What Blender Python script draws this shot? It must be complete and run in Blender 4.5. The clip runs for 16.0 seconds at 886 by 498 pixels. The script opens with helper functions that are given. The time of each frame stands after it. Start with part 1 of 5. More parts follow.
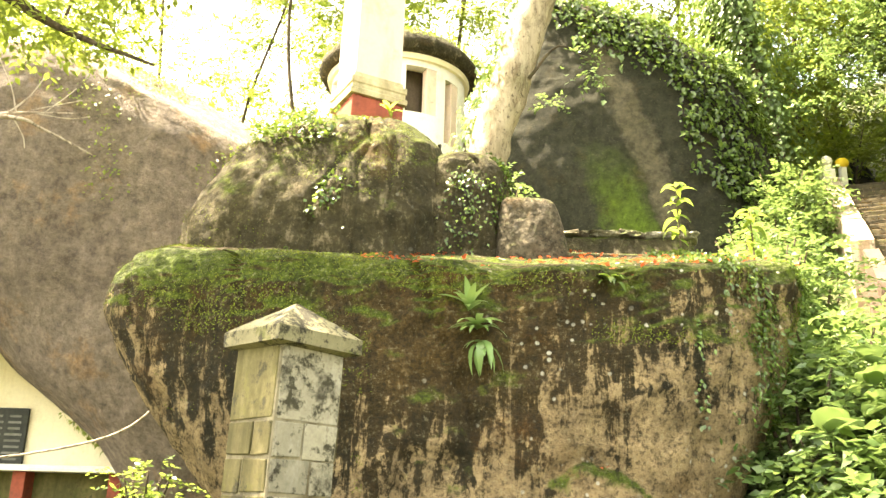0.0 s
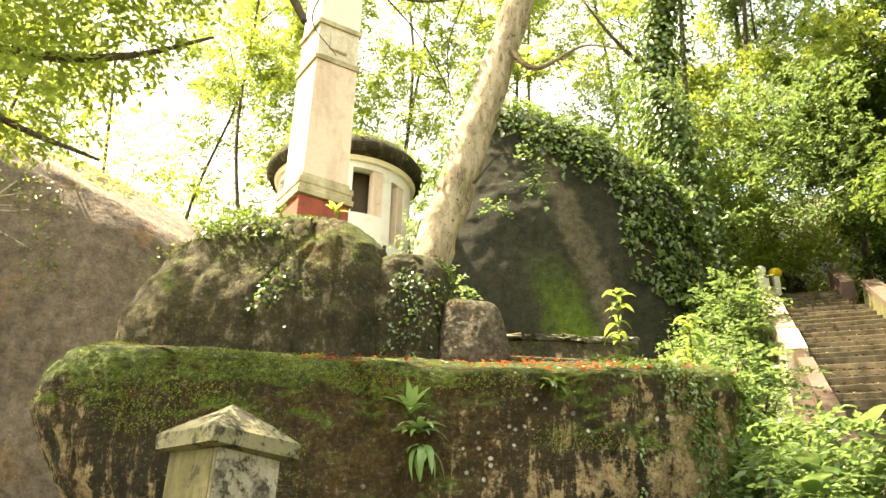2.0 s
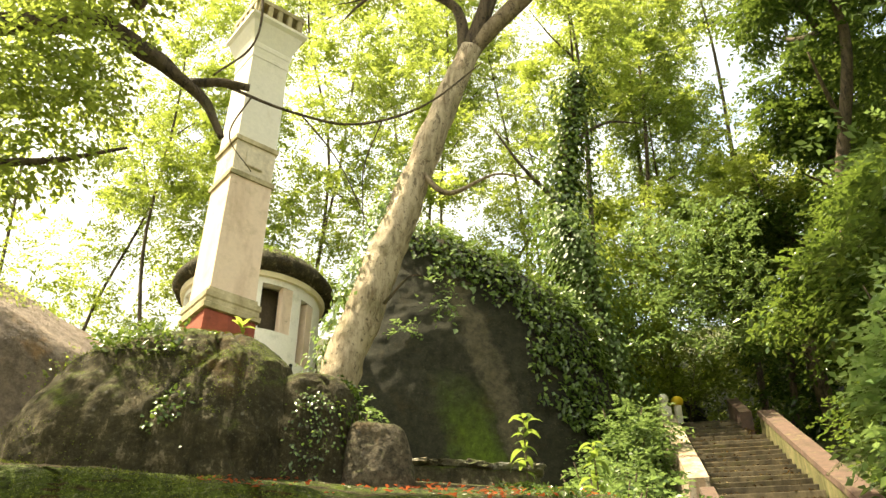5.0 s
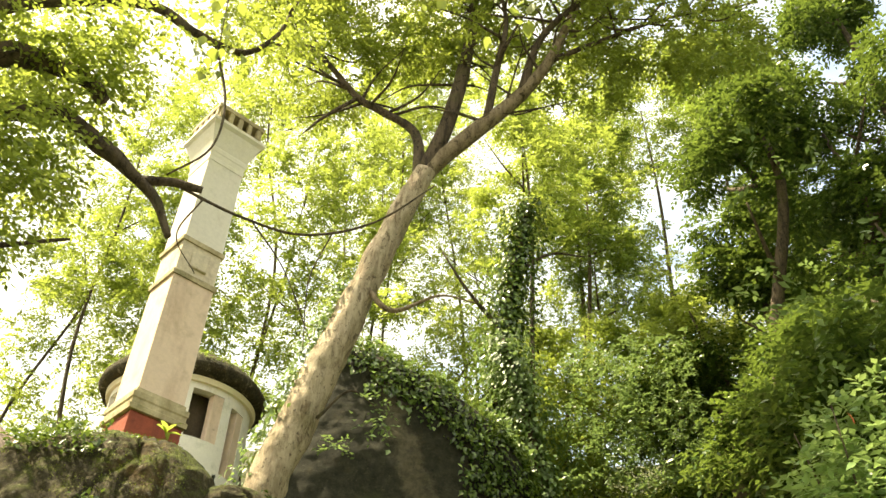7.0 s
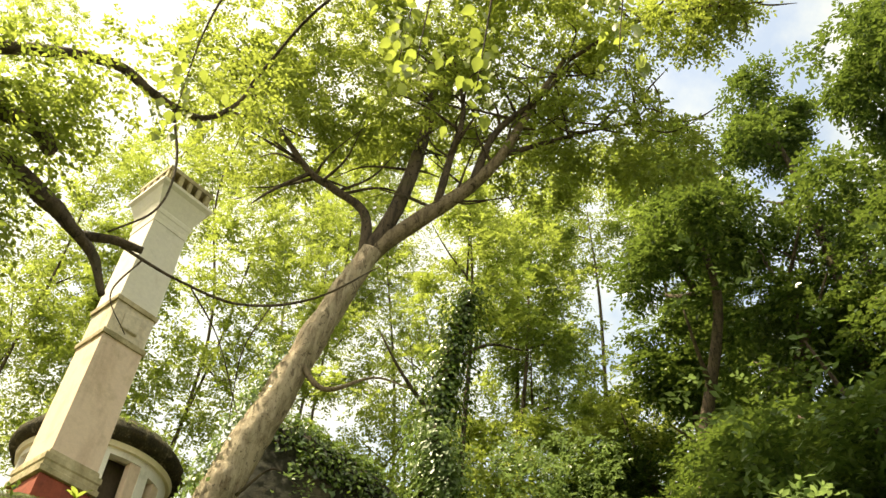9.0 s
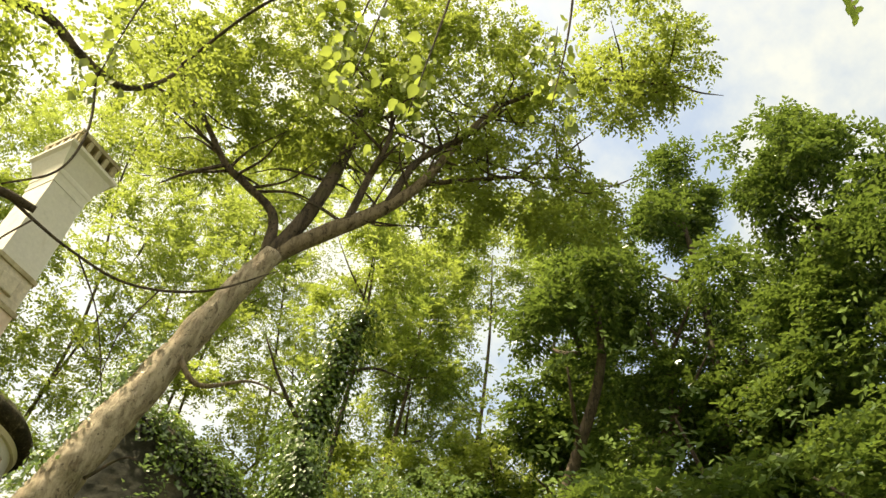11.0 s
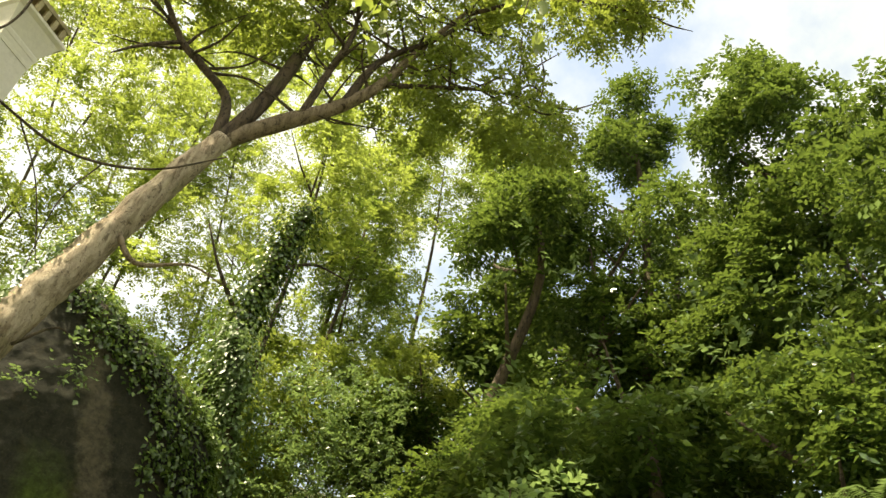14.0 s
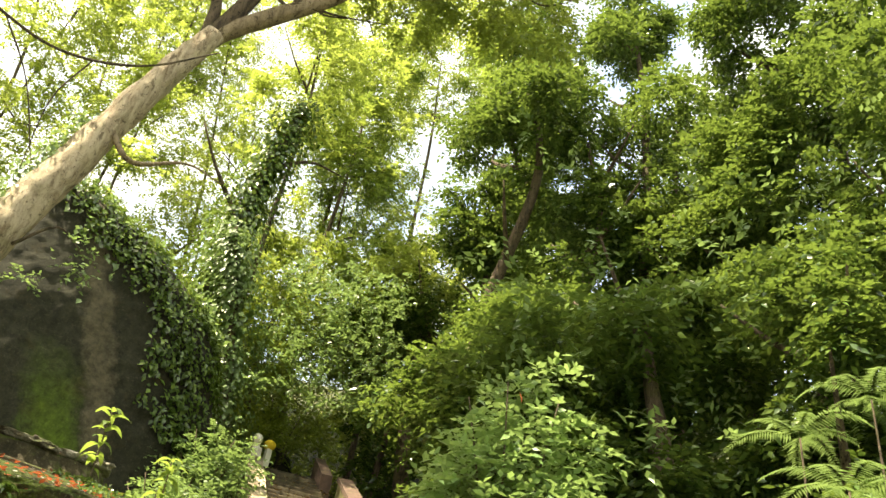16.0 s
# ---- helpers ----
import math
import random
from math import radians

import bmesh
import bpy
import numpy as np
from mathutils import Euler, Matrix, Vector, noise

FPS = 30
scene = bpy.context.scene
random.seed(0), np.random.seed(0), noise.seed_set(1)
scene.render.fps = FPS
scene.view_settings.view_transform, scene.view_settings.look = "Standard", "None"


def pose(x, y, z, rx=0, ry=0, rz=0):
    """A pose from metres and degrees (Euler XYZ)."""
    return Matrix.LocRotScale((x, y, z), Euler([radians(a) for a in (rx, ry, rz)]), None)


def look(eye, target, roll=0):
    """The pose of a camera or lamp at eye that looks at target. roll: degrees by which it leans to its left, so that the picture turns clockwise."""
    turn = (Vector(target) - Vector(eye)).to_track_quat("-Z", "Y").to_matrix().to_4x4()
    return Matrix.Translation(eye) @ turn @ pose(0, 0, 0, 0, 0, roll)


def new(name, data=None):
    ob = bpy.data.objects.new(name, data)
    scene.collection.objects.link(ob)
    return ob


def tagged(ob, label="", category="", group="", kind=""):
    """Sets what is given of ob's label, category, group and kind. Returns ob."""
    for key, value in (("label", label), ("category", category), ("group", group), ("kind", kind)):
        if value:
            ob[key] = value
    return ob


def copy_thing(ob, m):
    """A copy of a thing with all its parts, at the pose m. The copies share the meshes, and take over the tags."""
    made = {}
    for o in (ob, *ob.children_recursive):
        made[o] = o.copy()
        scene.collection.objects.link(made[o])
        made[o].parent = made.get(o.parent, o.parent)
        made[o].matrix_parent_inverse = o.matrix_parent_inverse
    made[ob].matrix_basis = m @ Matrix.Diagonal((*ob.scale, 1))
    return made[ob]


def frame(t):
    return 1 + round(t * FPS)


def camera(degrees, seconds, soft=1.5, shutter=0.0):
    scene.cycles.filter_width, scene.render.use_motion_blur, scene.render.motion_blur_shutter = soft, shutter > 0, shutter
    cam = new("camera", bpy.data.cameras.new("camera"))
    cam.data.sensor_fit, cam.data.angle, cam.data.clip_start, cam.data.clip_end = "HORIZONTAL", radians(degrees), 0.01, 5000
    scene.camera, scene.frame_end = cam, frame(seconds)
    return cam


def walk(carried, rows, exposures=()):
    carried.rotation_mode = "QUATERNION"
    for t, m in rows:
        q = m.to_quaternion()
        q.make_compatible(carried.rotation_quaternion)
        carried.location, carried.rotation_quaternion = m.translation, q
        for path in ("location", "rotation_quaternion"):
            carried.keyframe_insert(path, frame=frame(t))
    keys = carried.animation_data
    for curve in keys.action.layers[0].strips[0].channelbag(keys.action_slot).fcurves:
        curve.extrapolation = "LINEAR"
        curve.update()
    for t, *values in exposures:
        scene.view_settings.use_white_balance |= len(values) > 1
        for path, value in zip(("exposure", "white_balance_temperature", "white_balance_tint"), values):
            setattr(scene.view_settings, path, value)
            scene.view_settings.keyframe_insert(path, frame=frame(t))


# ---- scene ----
cam = camera(53.03, 16.0)
EYE = (0.0, 0.0, 1.6)
PATH = [
    (0.0, -0.45, 16.60, -1.51),
    (0.5, -1.68, 19.08, -1.34),
    (1.0, -2.54, 20.50, -1.18),
    (1.5, -3.28, 21.89, -1.02),
    (2.0, -4.25, 23.24, -1.34),
    (2.5, -5.13, 24.69, -1.02),
    (3.0, -5.79, 26.35, -0.70),
    (3.5, -6.87, 27.50, -0.46),
    (6.0, -13.14, 34.50, -1.05),
    (6.5, -14.81, 36.64, -1.51),
    (7.0, -15.81, 38.91, -2.01),
    (7.5, -16.70, 40.48, -2.37),
    (8.0, -18.23, 41.86, -2.67),
    (8.5, -20.37, 43.11, -3.03),
    (9.0, -21.85, 44.61, -3.21),
    (9.5, -24.21, 46.10, -3.52),
    (10.0, -26.92, 47.04, -3.82),
    (12.5, -41.10, 46.34, -8.96),
    (13.0, -41.43, 44.79, -8.63),
    (13.5, -40.99, 43.59, -8.54),
    (14.0, -40.58, 42.11, -8.21),
    (14.5, -40.22, 40.29, -8.10),
    (15.0, -40.20, 38.79, -7.86),
    (15.5, -40.75, 37.08, -7.36),
    (16.0, -40.40, 35.43, -7.79),
]
STOPS = [(0.0, 3.35, 8300, 9), (2.0, 2.65, 8300, 8), (3.5, 2.15, 8300, 6), (6.0, 1.75, 8400, 4), (7.5, 1.7, 8400, 4), (9.0, 1.25, 8400, 4), (10.0, 1.12, 8400, 4), (12.5, 1.1, 8100, 4), (14.0, 1.28, 8000, 4), (16.0, 1.95, 7900, 5)]
walk(cam, [(t, pose(*EYE, 90 + p, r, y)) for t, y, p, r in PATH], STOPS)

# ---- light ----
SUN_AZ, SUN_EL = radians(-79), radians(62)
sun_dir = Vector((math.sin(SUN_AZ) * math.cos(SUN_EL), math.cos(SUN_AZ) * math.cos(SUN_EL), math.sin(SUN_EL)))
world = bpy.data.worlds.new("sky")
scene.world = world
world.use_nodes = True
wn = world.node_tree.nodes
sky = wn.new("ShaderNodeTexSky")
sky.sky_type, sky.sun_disc = "NISHITA", False
sky.sun_elevation, sky.sun_rotation = SUN_EL, SUN_AZ
sky.dust_density, sky.air_density, sky.ozone_density = 5.0, 1.3, 1.0
# thin white cloud over the whole sky
dome = wn.new("ShaderNodeTexCoord")
cloud = wn.new("ShaderNodeTexNoise")
cloud.inputs["Scale"].default_value, cloud.inputs["Detail"].default_value, cloud.inputs["Roughness"].default_value = 3.2, 7.0, 0.6
thin = wn.new("ShaderNodeValToRGB")
thin.color_ramp.elements[0].position, thin.color_ramp.elements[1].position = 0.36, 0.62
veil = wn.new("ShaderNodeMix")
veil.data_type = "RGBA"
veil.inputs[7].default_value = (3.7, 3.8, 3.6, 1)
for a, b in ((dome.outputs["Generated"], cloud.inputs["Vector"]), (cloud.outputs["Fac"], thin.inputs[0]), (thin.outputs[0], veil.inputs[0]), (sky.outputs[0], veil.inputs[6]), (veil.outputs[2], wn["Background"].inputs[0])):
    world.node_tree.links.new(a, b)
wn["Background"].inputs[1].default_value = 0.15
sun = new("sun", bpy.data.lights.new("sun", "SUN"))
sun.data.energy, sun.data.angle, sun.data.color = 5.0, radians(0.6), (1.0, 0.93, 0.8)
sun.matrix_world = look(sun_dir * 60, (0, 0, 0))


# ---- materials ----
class Mat:
    """A node material in the making."""

    def __init__(self, name):
        self.m = bpy.data.materials.new(name)
        self.m.use_nodes = True
        self.t = self.m.node_tree
        self.b = self.t.nodes["Principled BSDF"]
        self.coord = self.t.nodes.new("ShaderNodeTexCoord").outputs["Object"]

    def node(self, kind, **inputs):
        n = self.t.nodes.new(kind)
        for k, v in inputs.items():
            self.put(n.inputs[k.replace("_", " ")], v)
        return n

    def put(self, socket, v):
        if isinstance(v, bpy.types.NodeSocket):
            self.t.links.new(v, socket)
        else:
            socket.default_value = v

    def stretched(self, sx, sy, sz, lean=0.0):
        n = self.t.nodes.new("ShaderNodeMapping")
        n.inputs["Rotation"].default_value = (0, lean, 0)
        self.put(n.inputs["Vector"], self.coord)
        n.inputs["Scale"].default_value = (sx, sy, sz)
        return n.outputs[0]

    def noise(self, scale, detail=6, rough=0.6, vector=None, distort=0.0):
        n = self.node("ShaderNodeTexNoise", Scale=scale, Detail=detail, Roughness=rough, Distortion=distort)
        self.put(n.inputs["Vector"], vector or self.coord)
        return n.outputs["Fac"]

    def ramp(self, fac, *stops):
        n = self.t.nodes.new("ShaderNodeValToRGB")
        self.put(n.inputs[0], fac)
        e = n.color_ramp.elements
        while len(e) < len(stops):
            e.new(0.5)
        for q, (p, c) in zip(e, stops):
            q.position = p
            q.color = (*c, 1) if isinstance(c, tuple) else (c, c, c, 1)
        return n.outputs[0]

    def mix(self, fac, a, b, blend="MIX"):
        n = self.t.nodes.new("ShaderNodeMix")
        n.data_type, n.blend_type = "RGBA", blend
        for s, v in ((n.inputs[0], fac), (n.inputs[6], a), (n.inputs[7], b)):
            self.put(s, (*v, 1) if isinstance(v, tuple) else v)
        return n.outputs[2]

    def math(self, op, a, b=0.0):
        n = self.t.nodes.new("ShaderNodeMath")
        n.operation = op
        self.put(n.inputs[0], a), self.put(n.inputs[1], b)
        return n.outputs[0]

    def up(self):
        n = self.t.nodes.new("ShaderNodeNewGeometry")
        s = self.t.nodes.new("ShaderNodeSeparateXYZ")
        self.put(s.inputs[0], n.outputs["Normal"])
        return s.outputs[2]

    def done(self, color, rough=0.8, bump=None, strength=0.4, distance=0.02):
        self.put(self.b.inputs["Base Color"], color if isinstance(color, bpy.types.NodeSocket) else (*color, 1))
        self.put(self.b.inputs["Roughness"], rough)
        self.b.inputs["Specular IOR Level"].default_value = 0.3
        if bump is not None:
            n = self.node("ShaderNodeBump", Strength=strength, Distance=distance, Height=bump)
            self.put(self.b.inputs["Normal"], n.outputs[0])
        return self.m


def rock_material(name, dark, mid, pale, moss, pale_at=0.5, moss_at=0.45, streak=1.0, lichen=0.0, pale_below=None, band=None, pit=0.85, lean=0.0, relief=1.0):
    """Granite with running stains, speckles, moss on top; pale_below: the height under which the bare stone shows."""
    m = Mat(name)
    big = m.noise(0.5, 5, 0.6)
    runs = m.noise(1.0, 8, 0.7, m.stretched(2.4 * streak, 2.4 * streak, 0.5, lean), 0.8)
    fine = m.noise(7, 10, 0.75)
    pits = m.noise(26, 5, 0.75)
    grain = m.noise(80, 3, 0.6)
    base = m.mix(m.ramp(m.math("ADD", m.math("MULTIPLY", big, 0.5), m.math("MULTIPLY", runs, 0.5)), (0.4, 0.0), (0.6, 1.0)), dark, mid)
    bare = m.math("ADD", m.math("MULTIPLY", runs, 0.62), m.math("MULTIPLY", fine, 0.38))
    if pale_below is not None:
        sep = m.t.nodes.new("ShaderNodeSeparateXYZ")
        m.put(sep.inputs[0], m.coord)
        bare = m.math("ADD", bare, m.math("MULTIPLY", m.math("SUBTRACT", pale_below, sep.outputs[2]), 0.11))
        # paler towards both flanks: bare ochre stone, plus light painted into the left
        bare = m.math("ADD", bare, m.math("MULTIPLY", m.math("ABSOLUTE", m.math("SUBTRACT", sep.outputs[0], -0.4)), 0.058))
    paler = m.mix(m.ramp(m.noise(3, 7, 0.7), (0.35, 0.0), (0.65, 1.0)), tuple(c * 0.62 for c in pale), pale)
    base = m.mix(m.ramp(bare, (pale_at, 0.0), (pale_at + 0.035, 1.0)), base, paler)
    rusty = m.ramp(m.noise(1.3, 6, 0.7), (0.55, 0.0), (0.7, 0.6))
    base = m.mix(rusty, base, tuple(c * k for c, k in zip(mid, (1.5, 1.05, 0.55))))
    slope = m.math("MULTIPLY", m.up(), 0.27) if pale_below is None else m.ramp(m.up(), (0.0, 0.0), (0.5, 0.24), (0.8, 0.24), (0.93, 0.0))
    mossy = m.math("ADD", slope, m.math("ADD", m.math("MULTIPLY", m.noise(1.6, 7, 0.72), 0.75), m.math("MULTIPLY", fine, 0.3)))
    if pale_below is not None:
        lift = m.math("MULTIPLY", m.math("MINIMUM", m.math("MAXIMUM", m.math("SUBTRACT", sep.outputs[2], 2.6), 0.0), 0.9), 0.19)
        mossy = m.math("ADD", mossy, lift)
    mosscol = m.mix(m.ramp(m.noise(5, 6, 0.7), (0.35, 0.0), (0.65, 1.0)), tuple(c * 0.4 for c in moss), moss)
    base = m.mix(m.ramp(mossy, (moss_at + 0.24, 0.0), (moss_at + 0.36, 1.0)), base, mosscol)
    if band is not None:
        # a pale water run leaning across the face, and algae beside its foot
        x0, wide, tint, top = band
        sep2 = m.t.nodes.new("ShaderNodeSeparateXYZ")
        m.put(sep2.inputs[0], m.coord)
        line = m.math("ADD", sep2.outputs[0], m.math("MULTIPLY", sep2.outputs[2], 0.33))
        wavy = m.math("MULTIPLY", m.math("SUBTRACT", m.noise(0.9, 7, 0.75), 0.5), 1.5)
        pale_run = m.math("ABSOLUTE", m.math("SUBTRACT", m.math("ADD", line, wavy), x0))
        algae = m.math("ABSOLUTE", m.math("SUBTRACT", m.math("ADD", line, wavy), x0 - 0.85))
        low = m.ramp(m.math("ADD", m.math("MULTIPLY", sep2.outputs[2], 0.1), m.math("MULTIPLY", runs, 0.15)), (top * 0.1 - 0.06, 1.0), (top * 0.1 + 0.12, 0.0))
        base = m.mix(m.math("MULTIPLY", m.ramp(algae, (wide * 0.9, 0.9), (wide * 2.6, 0.0)), low), base, tint)
        base = m.mix(m.ramp(pale_run, (wide * 0.5, 0.85), (wide * 1.3, 0.0)), base, (0.1, 0.088, 0.058))
    base = m.mix(0.75, base, m.ramp(fine, (0.32, 0.22), (0.66, 1.5)), "MULTIPLY")
    base = m.mix(m.ramp(pits, (0.52, 0.0), (0.58, pit)), base, m.mix(0.7, base, (0.012, 0.012, 0.006)))
    base = m.mix(m.ramp(pits, (0.36, pit * 0.55), (0.43, 0.0)), base, m.mix(0.5, base, (0.5, 0.46, 0.3)))
    if lichen:
        v = m.node("ShaderNodeTexVoronoi", Scale=11.0, Randomness=1.0)
        m.put(v.inputs["Vector"], m.coord)
        where = m.noise(0.9, 5)
        if pale_below is not None:
            where = m.math("ADD", where, m.math("MULTIPLY", m.math("SUBTRACT", sep.outputs[0], 0.5), 0.09))
        few = m.ramp(m.math("MULTIPLY", v.outputs["Color"], 1.0), (0.5, 0.0), (0.56, 1.0))
        spots = m.math("MULTIPLY", m.ramp(m.math("ADD", m.math("MULTIPLY", v.outputs["Distance"], 0.8), m.math("MULTIPLY", fine, 0.4)), (0.3, 1.0), (0.37, 0.0)), m.math("MULTIPLY", few, m.ramp(where, (0.5, 0.0), (0.58, lichen))))
        base = m.mix(spots, base, (0.58, 0.56, 0.47))
    h = m.math("ADD", m.math("MULTIPLY", fine, 1.0), m.math("ADD", m.math("MULTIPLY", pits, 0.5), m.math("MULTIPLY", grain, 0.15)))
    return m.done(base, 0.93, m.math("ADD", h, m.math("MULTIPLY", runs, 1.0)), 1.0, 0.09 * relief)


ROCK = rock_material("weathered_granite", (0.024, 0.019, 0.007), (0.085, 0.053, 0.016), (0.39, 0.285, 0.155), (0.1, 0.145, 0.012), 0.545, 0.44, 2.5, 0.95, 2.2, lean=0.16)
ROCK_UP = rock_material("dark_granite", (0.028, 0.024, 0.01), (0.085, 0.07, 0.034), (0.2, 0.165, 0.105), (0.085, 0.11, 0.011), 0.55, 0.4, 1.9, 0.2, lean=0.3, pit=0.45, relief=0.6)
ROCK_FAR = rock_material("grey_granite", (0.02, 0.0205, 0.012), (0.032, 0.032, 0.02), (0.055, 0.052, 0.035), (0.055, 0.09, 0.012), 0.66, 0.6, 0.4, 0, None, (6.7, 0.26, (0.085, 0.14, 0.012), 8.2), 0.2, relief=0.2)
ROCK_LEFT = rock_material("brown_granite", (0.19, 0.15, 0.125), (0.28, 0.225, 0.185), (0.4, 0.335, 0.265), (0.2, 0.18, 0.07), 0.6, 0.58, 0.4, pit=0.3)
ROCK_SLAB = rock_material("pale_grey_granite", (0.08, 0.066, 0.043), (0.18, 0.148, 0.1), (0.27, 0.225, 0.16), (0.1, 0.13, 0.025), 0.53, 0.4, 1.8, pit=0.8)


def plaster(name, clean, dirty, amount=0.5, moss=(0.12, 0.14, 0.05), rough=0.85, vary=0.8, grain=0.6):
    m = Mat(name)
    runs = m.noise(1.0, 7, 0.65, m.stretched(5, 5, 1.1), 0.4)
    fine = m.noise(22, 6, 0.65)
    spots = m.noise(3.2, 6, 0.7)
    base = m.mix(m.ramp(runs, (0.72 - amount * 0.6, 0.0), (0.98 - amount * 0.5, 1.0)), clean, dirty)
    base = m.mix(m.math("MULTIPLY", m.ramp(spots, (0.55, 0.0), (0.66, 1.0)), amount), base, moss)
    mould = m.math("ADD", m.math("MULTIPLY", m.noise(2.3, 8, 0.75), 0.7), m.math("MULTIPLY", fine, 0.3))
    base = m.mix(m.ramp(mould, (0.62 - amount * 0.12, 0.0), (0.68 - amount * 0.12, amount)), base, (0.035, 0.032, 0.02))
    base = m.mix(grain, base, m.ramp(fine, (0.25, 0.5), (0.75, 1.25)), "MULTIPLY")
    own = m.t.nodes.new("ShaderNodeObjectInfo")
    base = m.mix(vary, base, m.ramp(own.outputs["Random"], (0.0, 0.62), (1.0, 1.12)), "MULTIPLY")
    return m.done(base, rough, m.math("ADD", fine, spots), 0.35, 0.01)


PLASTER = plaster("stained_cream_plaster", (0.78, 0.74, 0.66), (0.56, 0.47, 0.37), 0.18, vary=0.2, grain=0.2)
PLASTER_TAN = plaster("tan_washed_plaster", (0.72, 0.57, 0.45), (0.48, 0.34, 0.24), 0.36, (0.4, 0.3, 0.18), vary=0.2, grain=0.2)
TRIM = plaster("dirty_moulding_plaster", (0.56, 0.48, 0.32), (0.27, 0.22, 0.12), 0.55, vary=0.4)
PANEL = plaster("grey_relief_plaster", (0.66, 0.58, 0.45), (0.4, 0.32, 0.22), 0.4, vary=0.2)
WHITEWASH = plaster("old_whitewash", (0.86, 0.83, 0.75), (0.6, 0.52, 0.38), 0.2, vary=0.2, grain=0.2)
YELLOW = plaster("yellow_limewash", (0.88, 0.8, 0.58), (0.72, 0.6, 0.38), 0.22, (0.5, 0.42, 0.18), vary=0.2, grain=0.2)
RED = plaster("faded_red_paint", (0.36, 0.09, 0.055), (0.2, 0.055, 0.04), 0.45, (0.1, 0.06, 0.04))
TERRACOTTA = plaster("worn_terracotta_paint", (0.135, 0.083, 0.066), (0.08, 0.055, 0.04), 0.6, (0.2, 0.18, 0.08))
GREENWALL = plaster("algae_stained_wall", (0.25, 0.22, 0.1), (0.09, 0.09, 0.03), 0.7, (0.1, 0.13, 0.03))
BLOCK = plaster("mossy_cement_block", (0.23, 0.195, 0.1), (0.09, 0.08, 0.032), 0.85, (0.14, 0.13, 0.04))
CAP = plaster("mouldy_whitewashed_cap", (0.52, 0.49, 0.38), (0.24, 0.22, 0.13), 1.18, (0.13, 0.14, 0.045))
COPING = rock_material("pale_coping_stone", (0.25, 0.22, 0.15), (0.5, 0.46, 0.36), (0.62, 0.58, 0.48), (0.13, 0.16, 0.03), 0.5, 0.5, 1.2, pit=0.5)
POINTING = plaster("pale_cement_pointing", (0.38, 0.34, 0.24), (0.12, 0.1, 0.06), 0.7, (0.05, 0.05, 0.03))
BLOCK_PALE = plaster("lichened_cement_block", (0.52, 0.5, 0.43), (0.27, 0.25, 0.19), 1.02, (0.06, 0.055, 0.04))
STEP = plaster("worn_stone_step", (0.16, 0.13, 0.08), (0.05, 0.04, 0.023), 0.7, (0.09, 0.09, 0.03))
DARKBOARD = plaster("black_stone_plaque", (0.05, 0.055, 0.05), (0.08, 0.08, 0.07), 0.4, (0.09, 0.1, 0.08))
INSIDE = plaster("painted_shade_brown", (0.16, 0.12, 0.085), (0.1, 0.075, 0.05), 0.5)
TILE = plaster("old_clay_tile", (0.24, 0.16, 0.11), (0.1, 0.08, 0.06), 0.6)


def bark_material(name, pale, dark, moss=0.3, smooth=0.0):
    """Bark with long cracks, blotches, lichen and moss; smooth: how far the cracks give way to blotches."""
    m = Mat(name)
    runs = m.noise(1.0, 8, 0.7, m.stretched(9, 9, 1.6, 0.3), 0.5)
    fine = m.noise(30, 6, 0.7)
    blotch = m.noise(1.7, 8, 0.72, distort=0.6)
    crack = m.math("ADD", m.math("MULTIPLY", runs, 1 - smooth), m.math("MULTIPLY", blotch, smooth))
    base = m.mix(m.ramp(crack, (0.38, 0.0), (0.55, 1.0)), dark, pale)
    base = m.mix(m.ramp(m.noise(2.2, 5, 0.7), (0.62 - moss * 0.2, 0.0), (0.72, moss)), base, (0.1, 0.11, 0.03))
    flakes = m.noise(15, 8, 0.75, m.stretched(1.0, 1.0, 0.5), 0.6)
    base = m.mix(m.ramp(flakes, (0.55, 0.0), (0.6, 0.75)), base, tuple(0.5 * c for c in dark))
    base = m.mix(m.ramp(flakes, (0.36, 0.5), (0.42, 0.0)), base, tuple(min(0.75, 1.3 * c) for c in pale))
    knots = m.noise(14, 3, 0.5)
    base = m.mix(m.ramp(knots, (0.66, 0.0), (0.7, 0.8)), base, tuple(0.4 * c for c in dark))
    return m.done(base, 0.9, m.math("ADD", m.math("ADD", m.math("MULTIPLY", runs, 1 - 0.7 * smooth), flakes), m.math("MULTIPLY", fine, 0.5)), 1.0, 0.04)


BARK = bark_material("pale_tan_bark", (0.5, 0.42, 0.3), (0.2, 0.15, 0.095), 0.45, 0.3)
BARK_MID = bark_material("shade_brown_limb_bark", (0.3, 0.235, 0.155), (0.11, 0.08, 0.05), 0.4, 0.3)
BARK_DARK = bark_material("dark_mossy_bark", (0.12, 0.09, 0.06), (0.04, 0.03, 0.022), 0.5)


